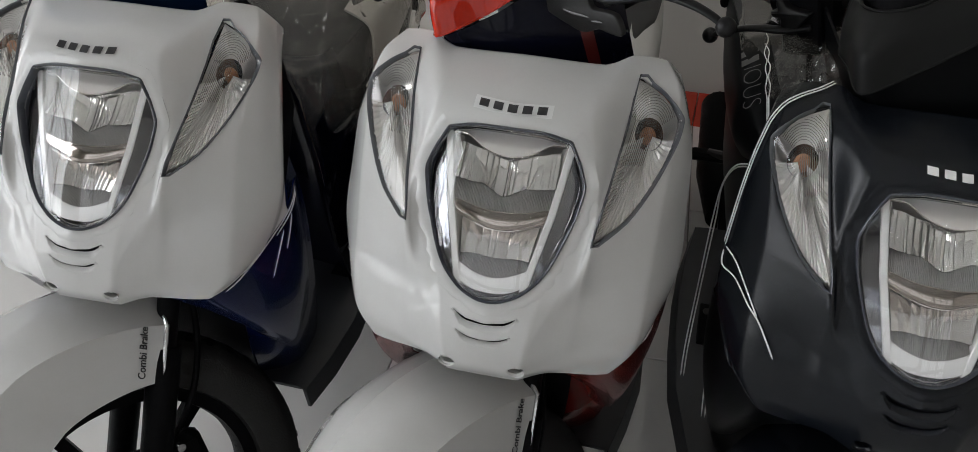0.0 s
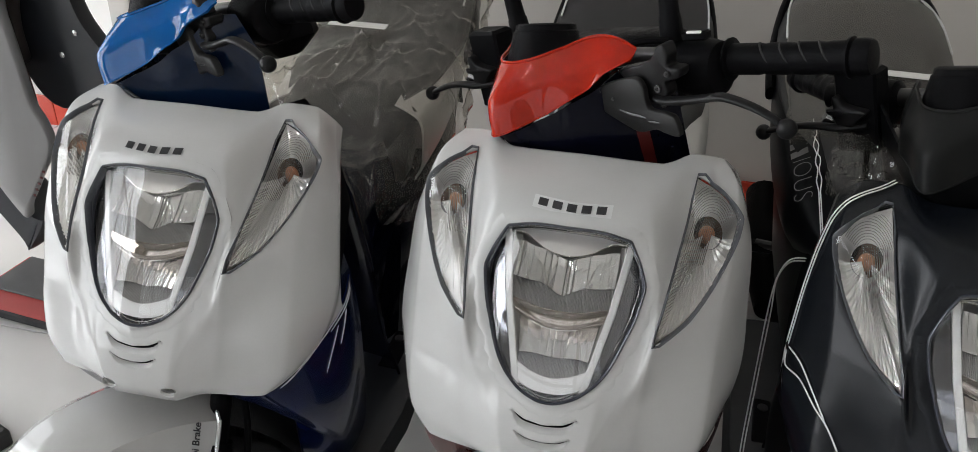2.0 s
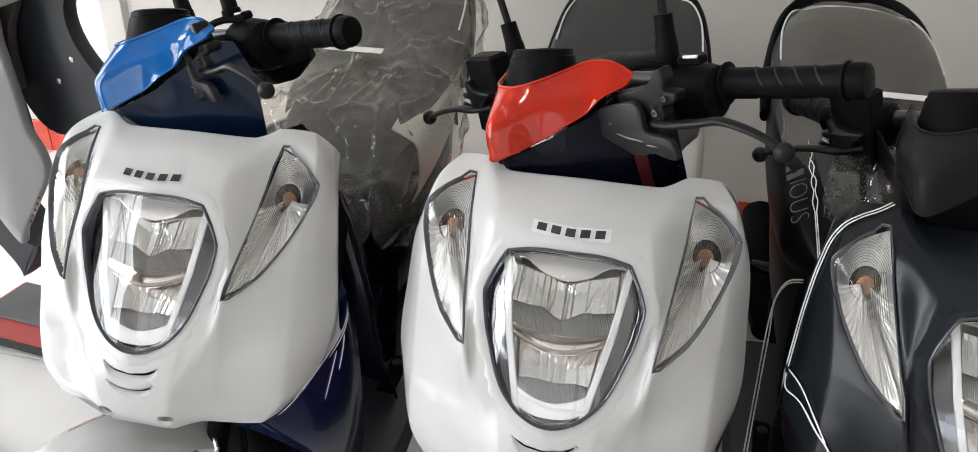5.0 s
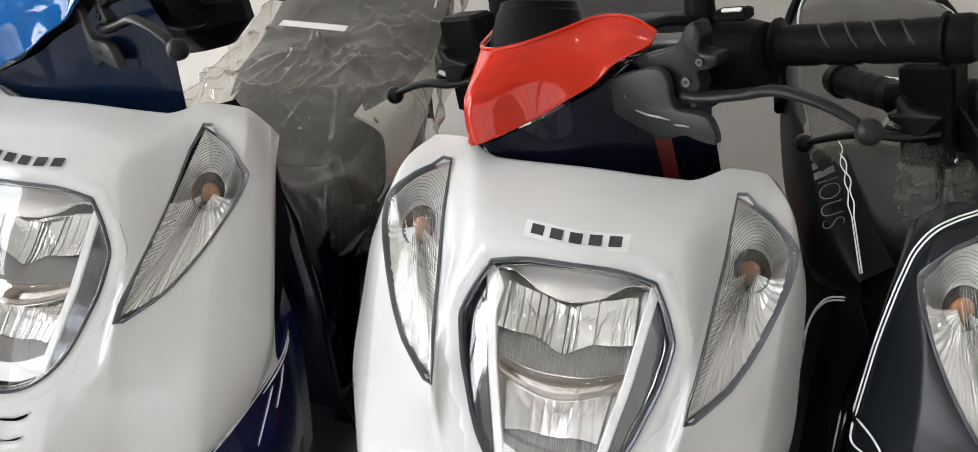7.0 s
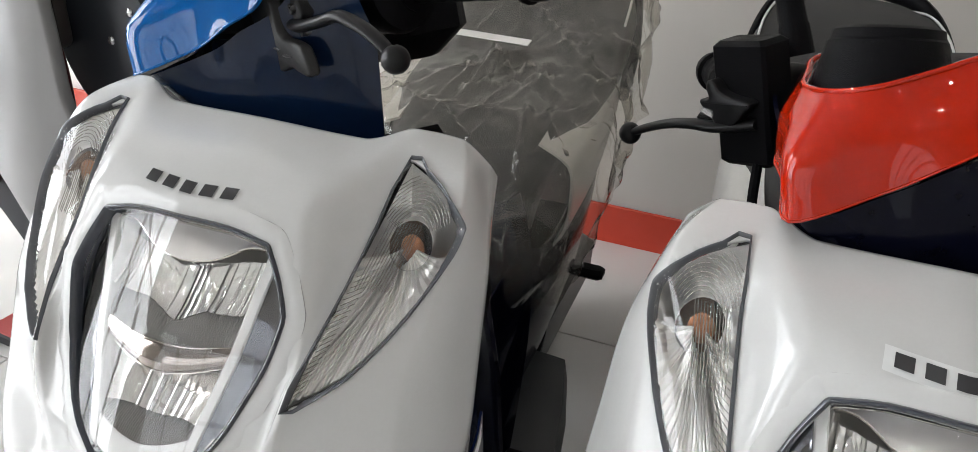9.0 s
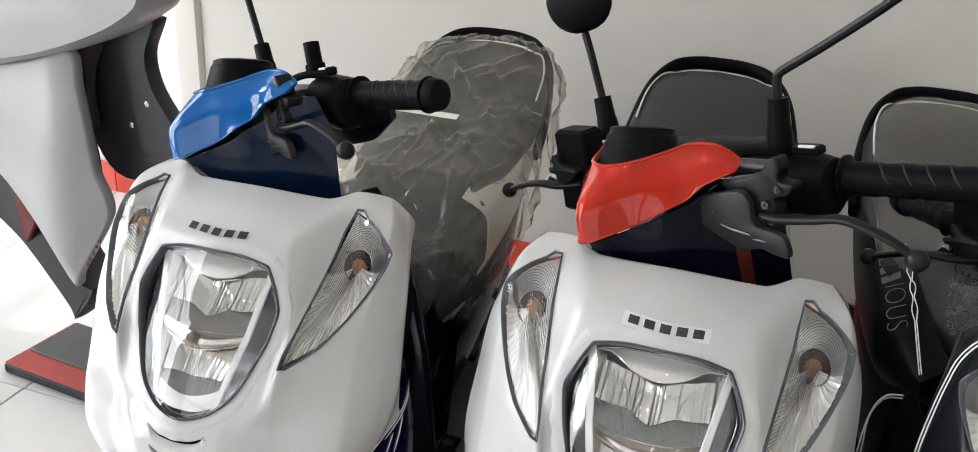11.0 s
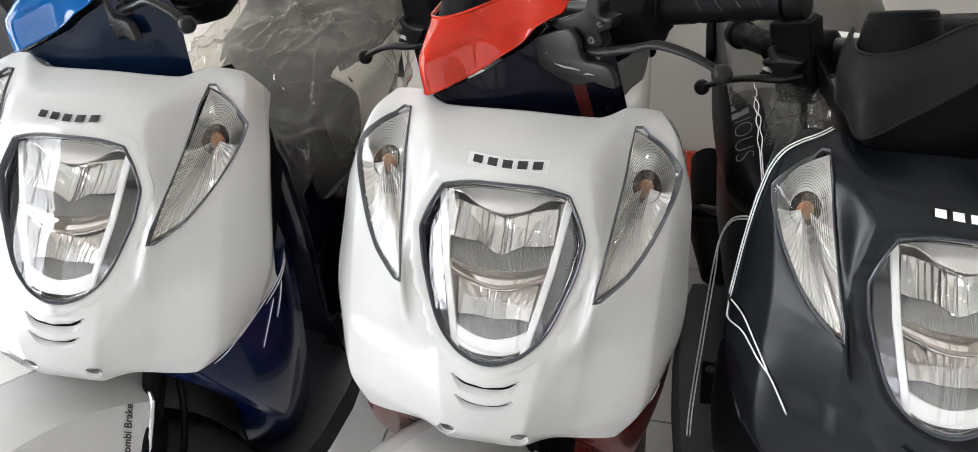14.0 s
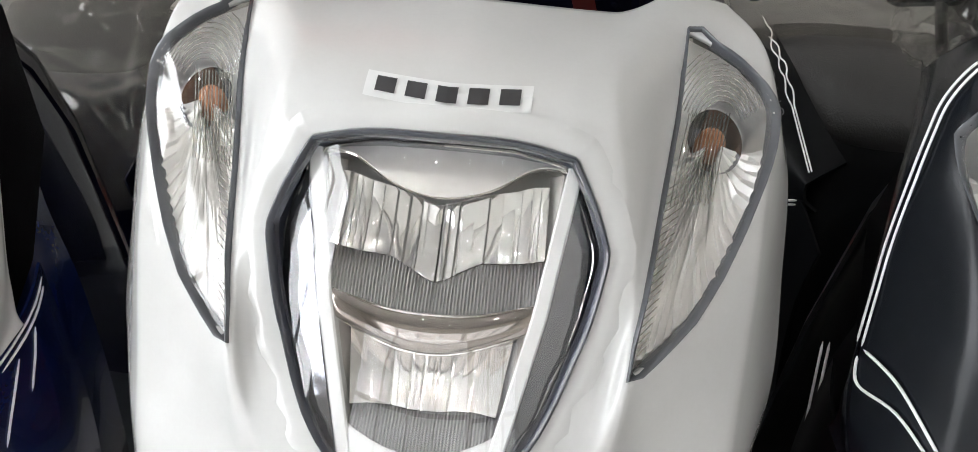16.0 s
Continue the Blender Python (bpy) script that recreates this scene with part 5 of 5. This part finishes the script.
def wall_with_openings(name, along_y, at_pos, lo, hi, openings, label):
    """A wall with openings cut through, made of piers, sills and lintels."""
    s = Shape()

    def block(a0, a1, z0, z1):
        c = ((a0 + a1) / 2, (z0 + z1) / 2)
        if along_y:
            s.box((at_pos, c[0], c[1]), (.14, a1 - a0, z1 - z0))
        else:
            s.box((c[0], at_pos, c[1]), (a1 - a0, .14, z1 - z0))

    edge = lo
    for a0, a1, z0, z1 in openings:
        block(edge, a0, -.12, TOP_Z)
        block(a0, a1, -.12, z0)
        block(a0, a1, z1, TOP_Z)
        edge = a1
    block(edge, hi, -.12, TOP_Z)
    return tagged(s.done(name, WALL_PAINT, None, smooth=False), label, "wall", kind="structure")


wall_with_openings("wall_left", True, LEFT_X - .07, FRONT_Y, WALL_Y, [(-3.75, -1.25, .15, 3.8), (-.50, 1.2, .15, 2.9)], "side wall with two glazed openings")
wall_with_openings("wall_front", False, FRONT_Y - .07, LEFT_X, RIGHT_X, [(-3.3, 1.2, .12, 2.85), (1.35, 3.08, .12, 2.75)], "front wall with a wide shop window and a glazed entrance")


def glazing(name, along_y, at_pos, a0, a1, z0, z1, count, label):
    frame_ob = Shape()
    w = (a1 - a0) / count

    def bar(p, q, size):
        c = ((p[0] + q[0]) / 2, (p[1] + q[1]) / 2)
        if along_y:
            frame_ob.box((at_pos, c[0], c[1]), (.06, abs(q[0] - p[0]) + size, abs(q[1] - p[1]) + size), .004)
        else:
            frame_ob.box((c[0], at_pos, c[1]), (abs(q[0] - p[0]) + size, .06, abs(q[1] - p[1]) + size), .004)

    for k in range(count + 1):
        bar((a0 + w * k, z0), (a0 + w * k, z1), .06)
    for z in (z0, z0 + .62 * (z1 - z0), z1):
        bar((a0, z), (a1, z), .05)
    ob = tagged(frame_ob.done(name, FRAME_METAL, None, smooth=False), label, "window", kind="structure")
    for k in range(count):
        b0, b1 = a0 + w * k + .03, a0 + w * (k + 1) - .03
        s = Shape()
        if along_y:
            s.box((at_pos, (b0 + b1) / 2, (z0 + z1) / 2), (.008, b1 - b0, z1 - z0 - .06))
        else:
            s.box(((b0 + b1) / 2, at_pos, (z0 + z1) / 2), (b1 - b0, .008, z1 - z0 - .06))
        g = s.done("pane", GLASS, ob, smooth=False)
        g.visible_shadow = False
    return ob


glazing("window_1", True, LEFT_X - .09, -3.75, -1.25, .15, 3.8, 3, "tall grey framed shop glazing in the side wall")
glazing("window_4", True, LEFT_X - .09, -.50, 1.2, .15, 2.9, 2, "grey framed shop glazing near the back wall")
glazing("window_2", False, FRONT_Y - .09, -3.3, 1.2, .12, 2.85, 4, "grey framed shop window in the front wall")
glazing("window_3", False, FRONT_Y - .09, 1.35, 3.08, .12, 2.75, 3, "grey framed glazed entrance in the front wall")
tagged(slab("ground", (-60, -60, -.22), (60, 60, -.14), material("street_paving", (0.22, 0.21, 0.20), 0.9, vary=0.15, scale=2), "grey street paving outside the showroom", "ground"), kind="structure")

# bright overcast sky seen through the tall side window
tagged(Shape().box((-4.75, -2.5, 2.2), (.04, 5.6, 5.2)).done("backdrop", glowing("bright_sky", (0.953, 0.963, 1.0), 9.6), None, smooth=False), "plain bright sky beyond the tall side window", "sky", kind="structure")

# hazy bright street beyond the shop front
tagged(Shape().box((-.2, -6.9, 1.75), (9.0, .04, 3.9)).done("backdrop", glowing("hazy_street", (0.972, 0.974, 1.0), 1.5), None, smooth=False), "plain bright haze of the street beyond the shop front", "sky", kind="structure")

# red skirting tiles along the back wall
for k in range(12):
    x0 = -3.903 + .60 * k
    s = Shape().box((x0 + .2985, WALL_Y - .022, .056), (.597, .012, .112), .0015)
    tagged(s.done("baseboard", SKIRT, None, smooth=False), "glossy red skirting tile at the foot of the wall", "skirting", "red skirting tiles", "structure")

# recessed ceiling lamps
for ix in range(6):
    for iy in range(7):
        x, y = -2.55 + .95 * ix, -4.4 + .88 * iy
        ring = Shape()
        ring.rings([[(x + r * math.cos(a), y + r * math.sin(a), TOP_Z + d) for a in (2 * math.pi * k / 20 for k in range(20))] for r, d in ((.052, -.001), (.049, -.008), (.037, -.006), (.035, -.002))], True, False)
        lampo = tagged(ring.done("downlight", WHITE_WALL, None), "small round recessed ceiling downlight, lit", "ceiling lamp", "ceiling downlights")
        disc = Shape().rings([[(x + r * math.cos(a), y + r * math.sin(a), TOP_Z - .004) for a in (2 * math.pi * k / 16 for k in range(16))] for r in (.018, .001)], True, False)
        disc.done("diffuser", DOWNLIGHT, lampo, smooth=False)


# ---- the three scooters ----
BLUE_PLACE, BLACK_PLACE = pose(-.4793, .0067, 0, 0, -.16, .81), pose(.4381, -.0173, 0, 0, 0, -1.95)
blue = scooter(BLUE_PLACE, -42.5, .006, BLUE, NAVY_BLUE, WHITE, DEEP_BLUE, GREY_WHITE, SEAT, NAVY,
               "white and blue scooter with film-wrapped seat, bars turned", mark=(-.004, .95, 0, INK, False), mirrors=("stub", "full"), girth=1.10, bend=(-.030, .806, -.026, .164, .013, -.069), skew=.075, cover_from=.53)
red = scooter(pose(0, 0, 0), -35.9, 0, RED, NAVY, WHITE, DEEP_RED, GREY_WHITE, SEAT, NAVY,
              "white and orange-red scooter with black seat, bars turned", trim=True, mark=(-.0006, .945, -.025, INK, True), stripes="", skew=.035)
black = scooter(BLACK_PLACE, -34.0, 0, MATTE_GREY, MATTE, MATTE_SHEEN, MATTE, MATTE, SEAT, MATTE,
                "matte black scooter with white pinstripes, bars turned", mark=(0, .95, 0, STRIPE, False), stripes="", mirrors=("full", "none"), skew=.040)


# ---- film over the seats ----
def slant_x(x, y, skew):
    return x - skew * max(0.0, y - .1)


SEAT_TOP = ((.38, .655), (.455, .668), (.56, .714), (.70, .724), (.85, .740), (.98, .780), (1.10, .808), (1.20, .823), (1.30, .822))


def seat_z(y):
    y = min(max(y, SEAT_TOP[0][0]), SEAT_TOP[-1][0])
    for (y0, z0), (y1, z1) in zip(SEAT_TOP, SEAT_TOP[1:]):
        if y <= y1:
            return z0 + (z1 - z0) * (y - y0) / (y1 - y0)


def seat_film(name, place, label, loose, folds, seed, wide, front, skirts, skew):
    """A sheet of packing film: a cap that lies on the seat, and a skirt that hangs round its rim.
    The skirt's length is given for the left side, the nose, the right side and the tail's right side."""
    rng = random.Random(seed)
    ridges = []
    for _ in range(folds):
        a = rng.choice((rng.gauss(.9, .35), rng.gauss(2.0, .5)))
        ridges.append((rng.uniform(-.2, .2), rng.uniform(front, 1.2), math.cos(a), math.sin(a), rng.uniform(.0025, .0070), rng.uniform(.04, .16), rng.uniform(.3, 1.0)))
    rim = []
    n = 170
    for k in range(n + 1):
        t = -1 + 2 * k / n
        if abs(t) > .42:
            y = .62 + (1.262 - .62) * (abs(t) - .42) / .58
            w = wide * (1.0 - .42 * max(0.0, (y - 1.0) / .26) ** 2.2)
            rim.append((math.copysign(w, t), y))
        else:
            a = t / .42 * math.pi / 2
            rim.append((math.copysign(wide * abs(math.sin(a)) ** .75, a), .62 - (.62 - front) * abs(math.cos(a)) ** .75))
    left, nose, right, tail = skirts
    grid = []
    for k, (rx, ry) in enumerate(rim):
        t = -1 + 2 * k / n
        cy = min(max(ry, .60), 1.215)
        long = nose + (right - nose) * min(1.0, max(0.0, t) / .62) if t > 0 else nose + (left - nose) * min(1.0, -t / .5)
        if t > .62:
            long = right + (tail - right) * (t - .62) / .38
        out = Vector((rx, (ry - cy) * 1.0, 0))
        out = out.normalized() if out.length > 1e-6 else Vector((0, -1, 0))
        row = []
        for j in range(91):
            v = j / 60
            if v <= 1:
                x, y = rx * v, cy + (ry - cy) * v
                z = seat_z(y) + .013 - .022 * v ** 4
                nrm = Vector((0, 0, 1)).lerp(out, .5 * v ** 3).normalized()
            else:
                q = (v - 1) / .5
                flare = (.016 * math.sin(2.4 * q) + .010 * q * math.sin(31 * t + 5 * q)) * loose
                x, y = rx + out.x * flare, ry + out.y * flare
                z = seat_z(ry) - .009 - long * q
                nrm = (out + Vector((0, 0, .3))).normalized()
            p = Vector((x, y, z))
            lift = loose * (.011 * noise.noise(p * 9 + Vector((seed, 0, 0))) + .0045 * noise.noise(p * 27) + .0016 * noise.noise(p * 70))
            for qx, qy, dx, dy, wd, ln, am in ridges:
                off = (x - qx) * -dy + (y - qy) * dx
                if abs(off) < 3 * wd:
                    run = (x - qx) * dx + (y - qy) * dy
                    lift += loose * am * .013 * math.exp(-(off / wd) ** 2) * math.exp(-(run / ln) ** 2)
            p += nrm * (lift + .003)
            row.append(Vector((slant_x(p.x, p.y, skew), p.y, p.z)))
        grid.append(row)
    ob = Shape(place).sheet(grid, 0.0).done(name, FILM, None, sharp=70)
    return tagged(ob, label, "plastic film")


seat_film("plastic_film", BLUE_PLACE, "crumpled translucent packing film over a scooter seat", 1.0, 110, 3, .180, .375, (.16, .130, .125, .060), .075)
seat_film("plastic_film", BLACK_PLACE, "smooth tight packing film over the black scooter's seat", .18, 8, 8, .150, .62, (.02, .02, .02, .02), .040)


def on_seat(place, skew, x, y, z, w, d, tilt, name, label):
    m = place @ pose(slant_x(x, y, skew), y, z, tilt, 0, 0)
    ob = Shape(m).box((0, 0, 0), (w, d, .0016), .0004).done(name, PAPER, None, smooth=False)
    return tagged(ob, label, "label")


on_seat(BLUE_PLACE, .075, -.035, .79, .768, .125, .022, 8, "paper_label", "long white paper label on the film over the blue scooter's seat")
on_seat(BLACK_PLACE, .040, .02, .84, .764, .20, .022, 8, "paper_label", "long white paper label on the film over the black scooter's seat")

# crumpled clear film behind the black scooter's front cover
rows = []
for i in range(41):
    row = []
    for j in range(41):
        u, v = i / 40, j / 40
        p = Vector((-.185 + .135 * u + .02 * v, .055 + .13 * v, .868 + .035 * v + .02 * u))
        p += Vector((.010 * noise.noise(p * 38), .010 * noise.noise(p * 41 + Vector((5, 0, 0))), .020 * abs(noise.noise(p * 34 + Vector((0, 7, 0)))) + .012 * abs(noise.noise(p * 80)) + .003 * noise.noise(p * 190)))
        row.append(p)
    rows.append(row)
tagged(Shape(BLACK_PLACE).sheet(rows, 0.0).done("plastic_film", THIN_FILM, None, smooth=False), "crumpled clear film behind the black front cover", "plastic film")


# ---- pinstripes and lettering of the black scooter ----
def strip(points, width, parent, mat, name="pinstripe", label="white pinstripe"):
    pts = curve(points, 6)
    s = Shape()
    s.tube(pts, [width * .25] + [width] * (len(pts) - 2) + [width * .25], 6)
    return s.done(name, mat, parent, label)


for off in (0.0, .0046):
    line = [(-.118, .0265, .9185), (-.132, .0188, .9122), (-.150, .0098, .9065), (-.165, .0016, .8982), (-.1748, -.0020, .881), (-.1806, -.0104, .863), (-.1858, -.0200, .841), (-.1905, -.0290, .806), (-.1938, -.0400, .776), (-.1966, -.0500, .748)]
    strip([(x - off * .35, y + off * .9, z) for x, y, z in line], .0008, black, STRIPE)
    if off:
        edge = [(-.1972, -.050, .741), (-.1960, -.060, .728), (-.1825, -.0865, .7320), (-.1668, -.1148, .7215), (-.1532, -.1304, .7115), (-.1345, -.1518, .6860)]
    else:
        edge = [(-.1962, -.053, .748), (-.1842, -.0780, .7465), (-.1705, -.1050, .7330), (-.1565, -.1268, .7160)]
    strip(edge, .0010, black, STRIPE)
    strip([(-.150, .30, .655 - off), (-.172, .30, .648 - off), (-.184, .30, .615 - off), (-.188 + off, .29, .56), (-.190 + off, .26, .47), (-.192 + off, .22, .36), (-.190 + off, .20, .31)], .0012, black, STRIPE)
    strip([(-.188 + off, .030, .690), (-.186 + off, .024, .640), (-.182 + off, .020, .58), (-.176 + off, .012, .50), (-.168 + off, .010, .42)], .0010, black, STRIPE)


def shoulder(x, y):
    """The upper face of the side cover."""
    z = .664 + (.690 - .664) * (y - .44) / .11 if y < .55 else .690 + .012 * (y - .55) / .15
    return Vector((-x - .040 * (y - .1), y, z + .017 - .57 * max(0.0, x - .104)))


for amp in (1, -1):
    pts = []
    for k in range(41):
        y = .36 + .55 * k / 40
        wave = .0035 * abs(math.sin(math.pi * (y - .47) / .05)) if .47 < y < .67 else .0012
        pts.append(shoulder(.116 + amp * wave, y) + Vector((0, 0, .002)))
    strip(pts, .0010, black, STRIPE)


def words(text, size, width_scale=1.0):
    cu = bpy.data.curves.new("lettering", "FONT")
    cu.body, cu.size, cu.align_x, cu.align_y = text, size, "LEFT", "CENTER"
    cu.offset = -.0011
    tmp = bpy.data.objects.new("lettering", cu)
    scene.collection.objects.link(tmp)
    me = bpy.data.meshes.new_from_object(tmp.evaluated_get(bpy.context.evaluated_depsgraph_get()))
    bpy.data.objects.remove(tmp)
    return [(v.co.x * width_scale, v.co.y) for v in me.vertices], [tuple(p.vertices) for p in me.polygons]


co, fa = words("IOUS", .040, 1.25)
verts = [shoulder(.140 - b, .568 - a) + Vector((0, 0, .003)) for a, b in co]
finish("lettering", verts, fa, SILVER, black, "silver lettering", smooth=False)
for k in range(4):
    y = .580 + .030 * k
    bar = [shoulder(.128 + dx, y + dy) + Vector((0, 0, .003)) for dx, dy in ((0, 0), (.026, -.007), (.026, .013), (0, .020))]
    finish("lettering_bar", bar, [(0, 1, 2, 3)], SILVER, black, smooth=False)

# small white card behind the red scooter's front cover
tagged(Shape(pose(-.075, .028, .916, -70, 0, -8)).box((0, 0, 0), (.040, .018, .0014), .0004).done("paper_card", PAPER, None, smooth=False), "small white card tucked behind the front cover", "label")

# ---- a further scooter at the row's end, wrapped in film, facing away ----
GREY_FILM = material("grey_wrapped_panel", (0.34, 0.338, 0.332), 0.35, coat=0.2, vary=0.10, scale=6, bump=0.1, bump_scale=25)
other = tagged(new("scooter"), "dark navy scooter with grey film-wrapped fairing and red accents", "scooter", "row of scooters")


def puffed(outline, y0, y1, mat, name, parent, label, puff=.02):
    """A moulded panel: an outline in the front view, rounded towards both faces."""
    pts = curve([(x, 0, z) for x, z in outline], 5, True)
    flat = [(p.x, p.z) for p in pts]
    rings = []
    for t, d in ((0, -puff), (.12, -puff * .35), (.3, 0), (.7, 0), (.88, -puff * .35), (1, -puff)):
        rings.append([(x, y0 + (y1 - y0) * t, z) for x, z in grown(flat, d)])
    return Shape().rings(rings).done(name, mat, parent, label, sharp=50)


puffed([(-1.42, .84), (-1.30, .855), (-1.20, .877), (-1.13, .899), (-1.05, .921), (-.962, .954), (-.895, .988), (-.85, 1.03), (-.84, 1.12), (-1.0, 1.20), (-1.25, 1.22), (-1.42, 1.10)], .30, .42, GREY_FILM, "fairing", other, "grey film-wrapped fairing", .012)
LEG = material("navy_black_panel", (.010, .012, .016), .38, vary=.1, scale=40)
puffed([(-1.019, 0.938), (-0.950, 0.967), (-0.897, 0.988), (-0.921, 0.927), (-0.915, 0.874), (-0.884, 0.821), (-0.840, 0.770), (-0.834, 0.724), (-0.991, 0.694), (-1.053, 0.766), (-1.053, 0.834), (-1.045, 0.886)], .385, .42, LEG, "leg_panel", other, "black curved leg panel", .004)
puffed([(-1.057, 0.922), (-0.995, 0.944), (-1.017, 0.895), (-1.026, 0.844), (-1.025, 0.789), (-1.048, 0.790), (-1.052, 0.863)], .36, .382, material("brown_black_panel", (.055, .045, .040), .4, vary=.15, scale=12), "inner_panel", other, "brown-black panel under film", .003)
puffed([(-1.301, 0.746), (-1.234, 0.662), (-1.184, 0.592), (-1.112, 0.476), (-1.079, 0.454), (-1.135, 0.377), (-1.153, 0.411), (-1.237, 0.526), (-1.335, 0.624)], .37, .46, LEG, "lower_body", other, "dark navy lower body", .006)
puffed([(-1.203, 0.672), (-1.158, 0.626), (-1.197, 0.544), (-1.207, 0.578)], .345, .368, DEEP_RED, "reflector", other, "red triangular panel", .003)
puffed([(-1.040, 0.817), (-1.020, 0.785), (-1.013, 0.715), (-1.018, 0.689), (-1.034, 0.712), (-1.040, 0.765)], .35, .358, DULL_RED, "red_edge", other, "red edge strip", .002)
puffed([(-1.224, 0.879), (-1.179, 0.892), (-1.109, 0.906), (-1.018, 0.933), (-1.011, 0.875), (-1.004, 0.803), (-0.998, 0.728), (-0.983, 0.692), (-0.980, 0.647), (-1.022, 0.577), (-1.058, 0.522), (-1.077, 0.495), (-1.144, 0.608), (-1.192, 0.676), (-1.259, 0.752)], .318, .342, GREY_FILM, "wrapped_panel", other, "grey film-wrapped side panel", .004)
for k in range(5):
    Shape().box((-1.035 + .008 * k, .3165, .548 + .013 * k), (.005, .001, .005)).done("print_bar", DULL_RED, other, smooth=False)
for x, z in ((-.930, .842), (-.965, .80)):
    Shape().ball((x, .3845, z), .006, 10, (1, .4, 1)).done("screw", STEEL, other)
s = Shape()
prof = [(.176, -.022), (.184, -.036), (.21, -.042), (.24, -.030), (.25, 0), (.24, .030), (.21, .042), (.184, .036), (.176, .022)]
s.rings([[(-.88 - .8 * r * math.sin(a), .55 + x, .202 + .8 * r * math.cos(a)) for r, x in prof] for a in (2 * math.pi * k / 48 for k in range(49))], True, False).done("wheel", TYRE, other, sharp=40)
Shape().tube([(-.88, .51, .20), (-.88, .59, .20)], .05, 16).done("hub", DARK_STEEL, other, sharp=30)
Shape().tube([(-.88, .50, .20), (-1.02, .44, .50)], .02, 12).done("fork_leg", BLACK, other)

rings = []
for x, w, z0, z1 in ((-1.34, .05, .64, .74), (-1.50, .10, .40, .74), (-1.70, .13, .42, .76), (-1.95, .12, .50, .78), (-2.20, .07, .62, .80)):
    rings.append([(x, .41 + w * math.cos(a), (z0 + z1) / 2 + (z1 - z0) / 2 * math.sin(a)) for a in (2 * math.pi * k / 20 for k in range(20))])
Shape().rings(rings).done("body", NAVY, other, "dark navy body", sharp=60)
rings = []
for x, w, z in ((-1.42, .06, .76), (-1.52, .10, .79), (-1.75, .13, .80), (-2.0, .12, .83), (-2.12, .08, .83)):
    rings.append([(x, .41 + w * math.cos(a), z + .035 * math.sin(a)) for a in (2 * math.pi * k / 18 for k in range(18))])
Shape().rings(rings).done("seat", SEAT, other, "black vinyl seat", sharp=60)
rear = Shape().rings([[(-1.95 - .85 * r * math.sin(a), .41 + x, .214 + .85 * r * math.cos(a)) for r, x in prof] for a in (2 * math.pi * k / 48 for k in range(49))], True, False).done("wheel", TYRE, other, sharp=40)
Shape().rings([[(-1.95 - r * math.sin(a), .41 + x, .214 + r * math.cos(a)) for a in (2 * math.pi * k / 32 for k in range(32))] for r, x in ((.150, -.025), (.05, -.02), (.05, .02), (.150, .025))], True, False).done("rim", BLACK, rear, sharp=30)
Shape().box((-1.70, .41, .30), (.42, .12, .14), .03).done("engine_case", DARK_STEEL, other)

GREY_BLOCK = material("dark_grey_block", (.05, .05, .05), .6, vary=.15, scale=60)
# ---- floor things by the far scooter ----
base = tagged(new("display_mat"), "black and red display mat lying on the tile floor", "mat")
m = pose(-1.36, .67, 0, 0, 0, -6)
Shape(m).box((0, 0, .017), (.44, .22, .026), .004).done("mat_body", material("mat_rubber", (.03, .03, .032), .7, vary=.1, scale=60), base)
Shape(m).box((0, 0, .0325), (.435, .215, .005), .002).done("mat_red", material("mat_red_print", (.42, .05, .045), .6, vary=.06, scale=40), base, "red printed field")
Shape(m).box((.004, .030, .0375), (.42, .150, .006), .002).done("mat_black", material("mat_black_print", (.06, .06, .062), .55, vary=.1, scale=40), base, "black printed field")
for k in range(4):
    Shape(m).box((-.06 + .022 * k, .03, .0412), (.014, .022, .0014)).done("print_bar", PAPER, base, smooth=False)
tagged(Shape(pose(-1.235, .215, 0, 0, 0, -20)).box((0, 0, .022), (.16, .05, .044), .006).done("floor_block", GREY_BLOCK, None, sharp=30), "small dark block standing on the tile floor", "block")

# ---- floor tiles: 60 cm, laid square to the back wall ----
tile_mesh = None
for i in range(12):
    for j in range(13):
        x0, y0 = .297 - .6 * 7 + .6 * i, .552 - .6 * 11 + .6 * j
        if y0 > WALL_Y - .05 or x0 > RIGHT_X or x0 + .6 < LEFT_X or y0 + .6 < FRONT_Y:
            continue
        d = min(.6, WALL_Y - .018 - y0)
        if d == .6 and tile_mesh:
            t = new("tile", tile_mesh)
        else:
            t = Shape().box((.3, d / 2, -.002), (.597, d - .003, .008), .0012).done("tile", TILE, None, smooth=False)
            if d == .6:
                tile_mesh = t.data
        t.parent = floor
        t.location = (x0, y0, 0)
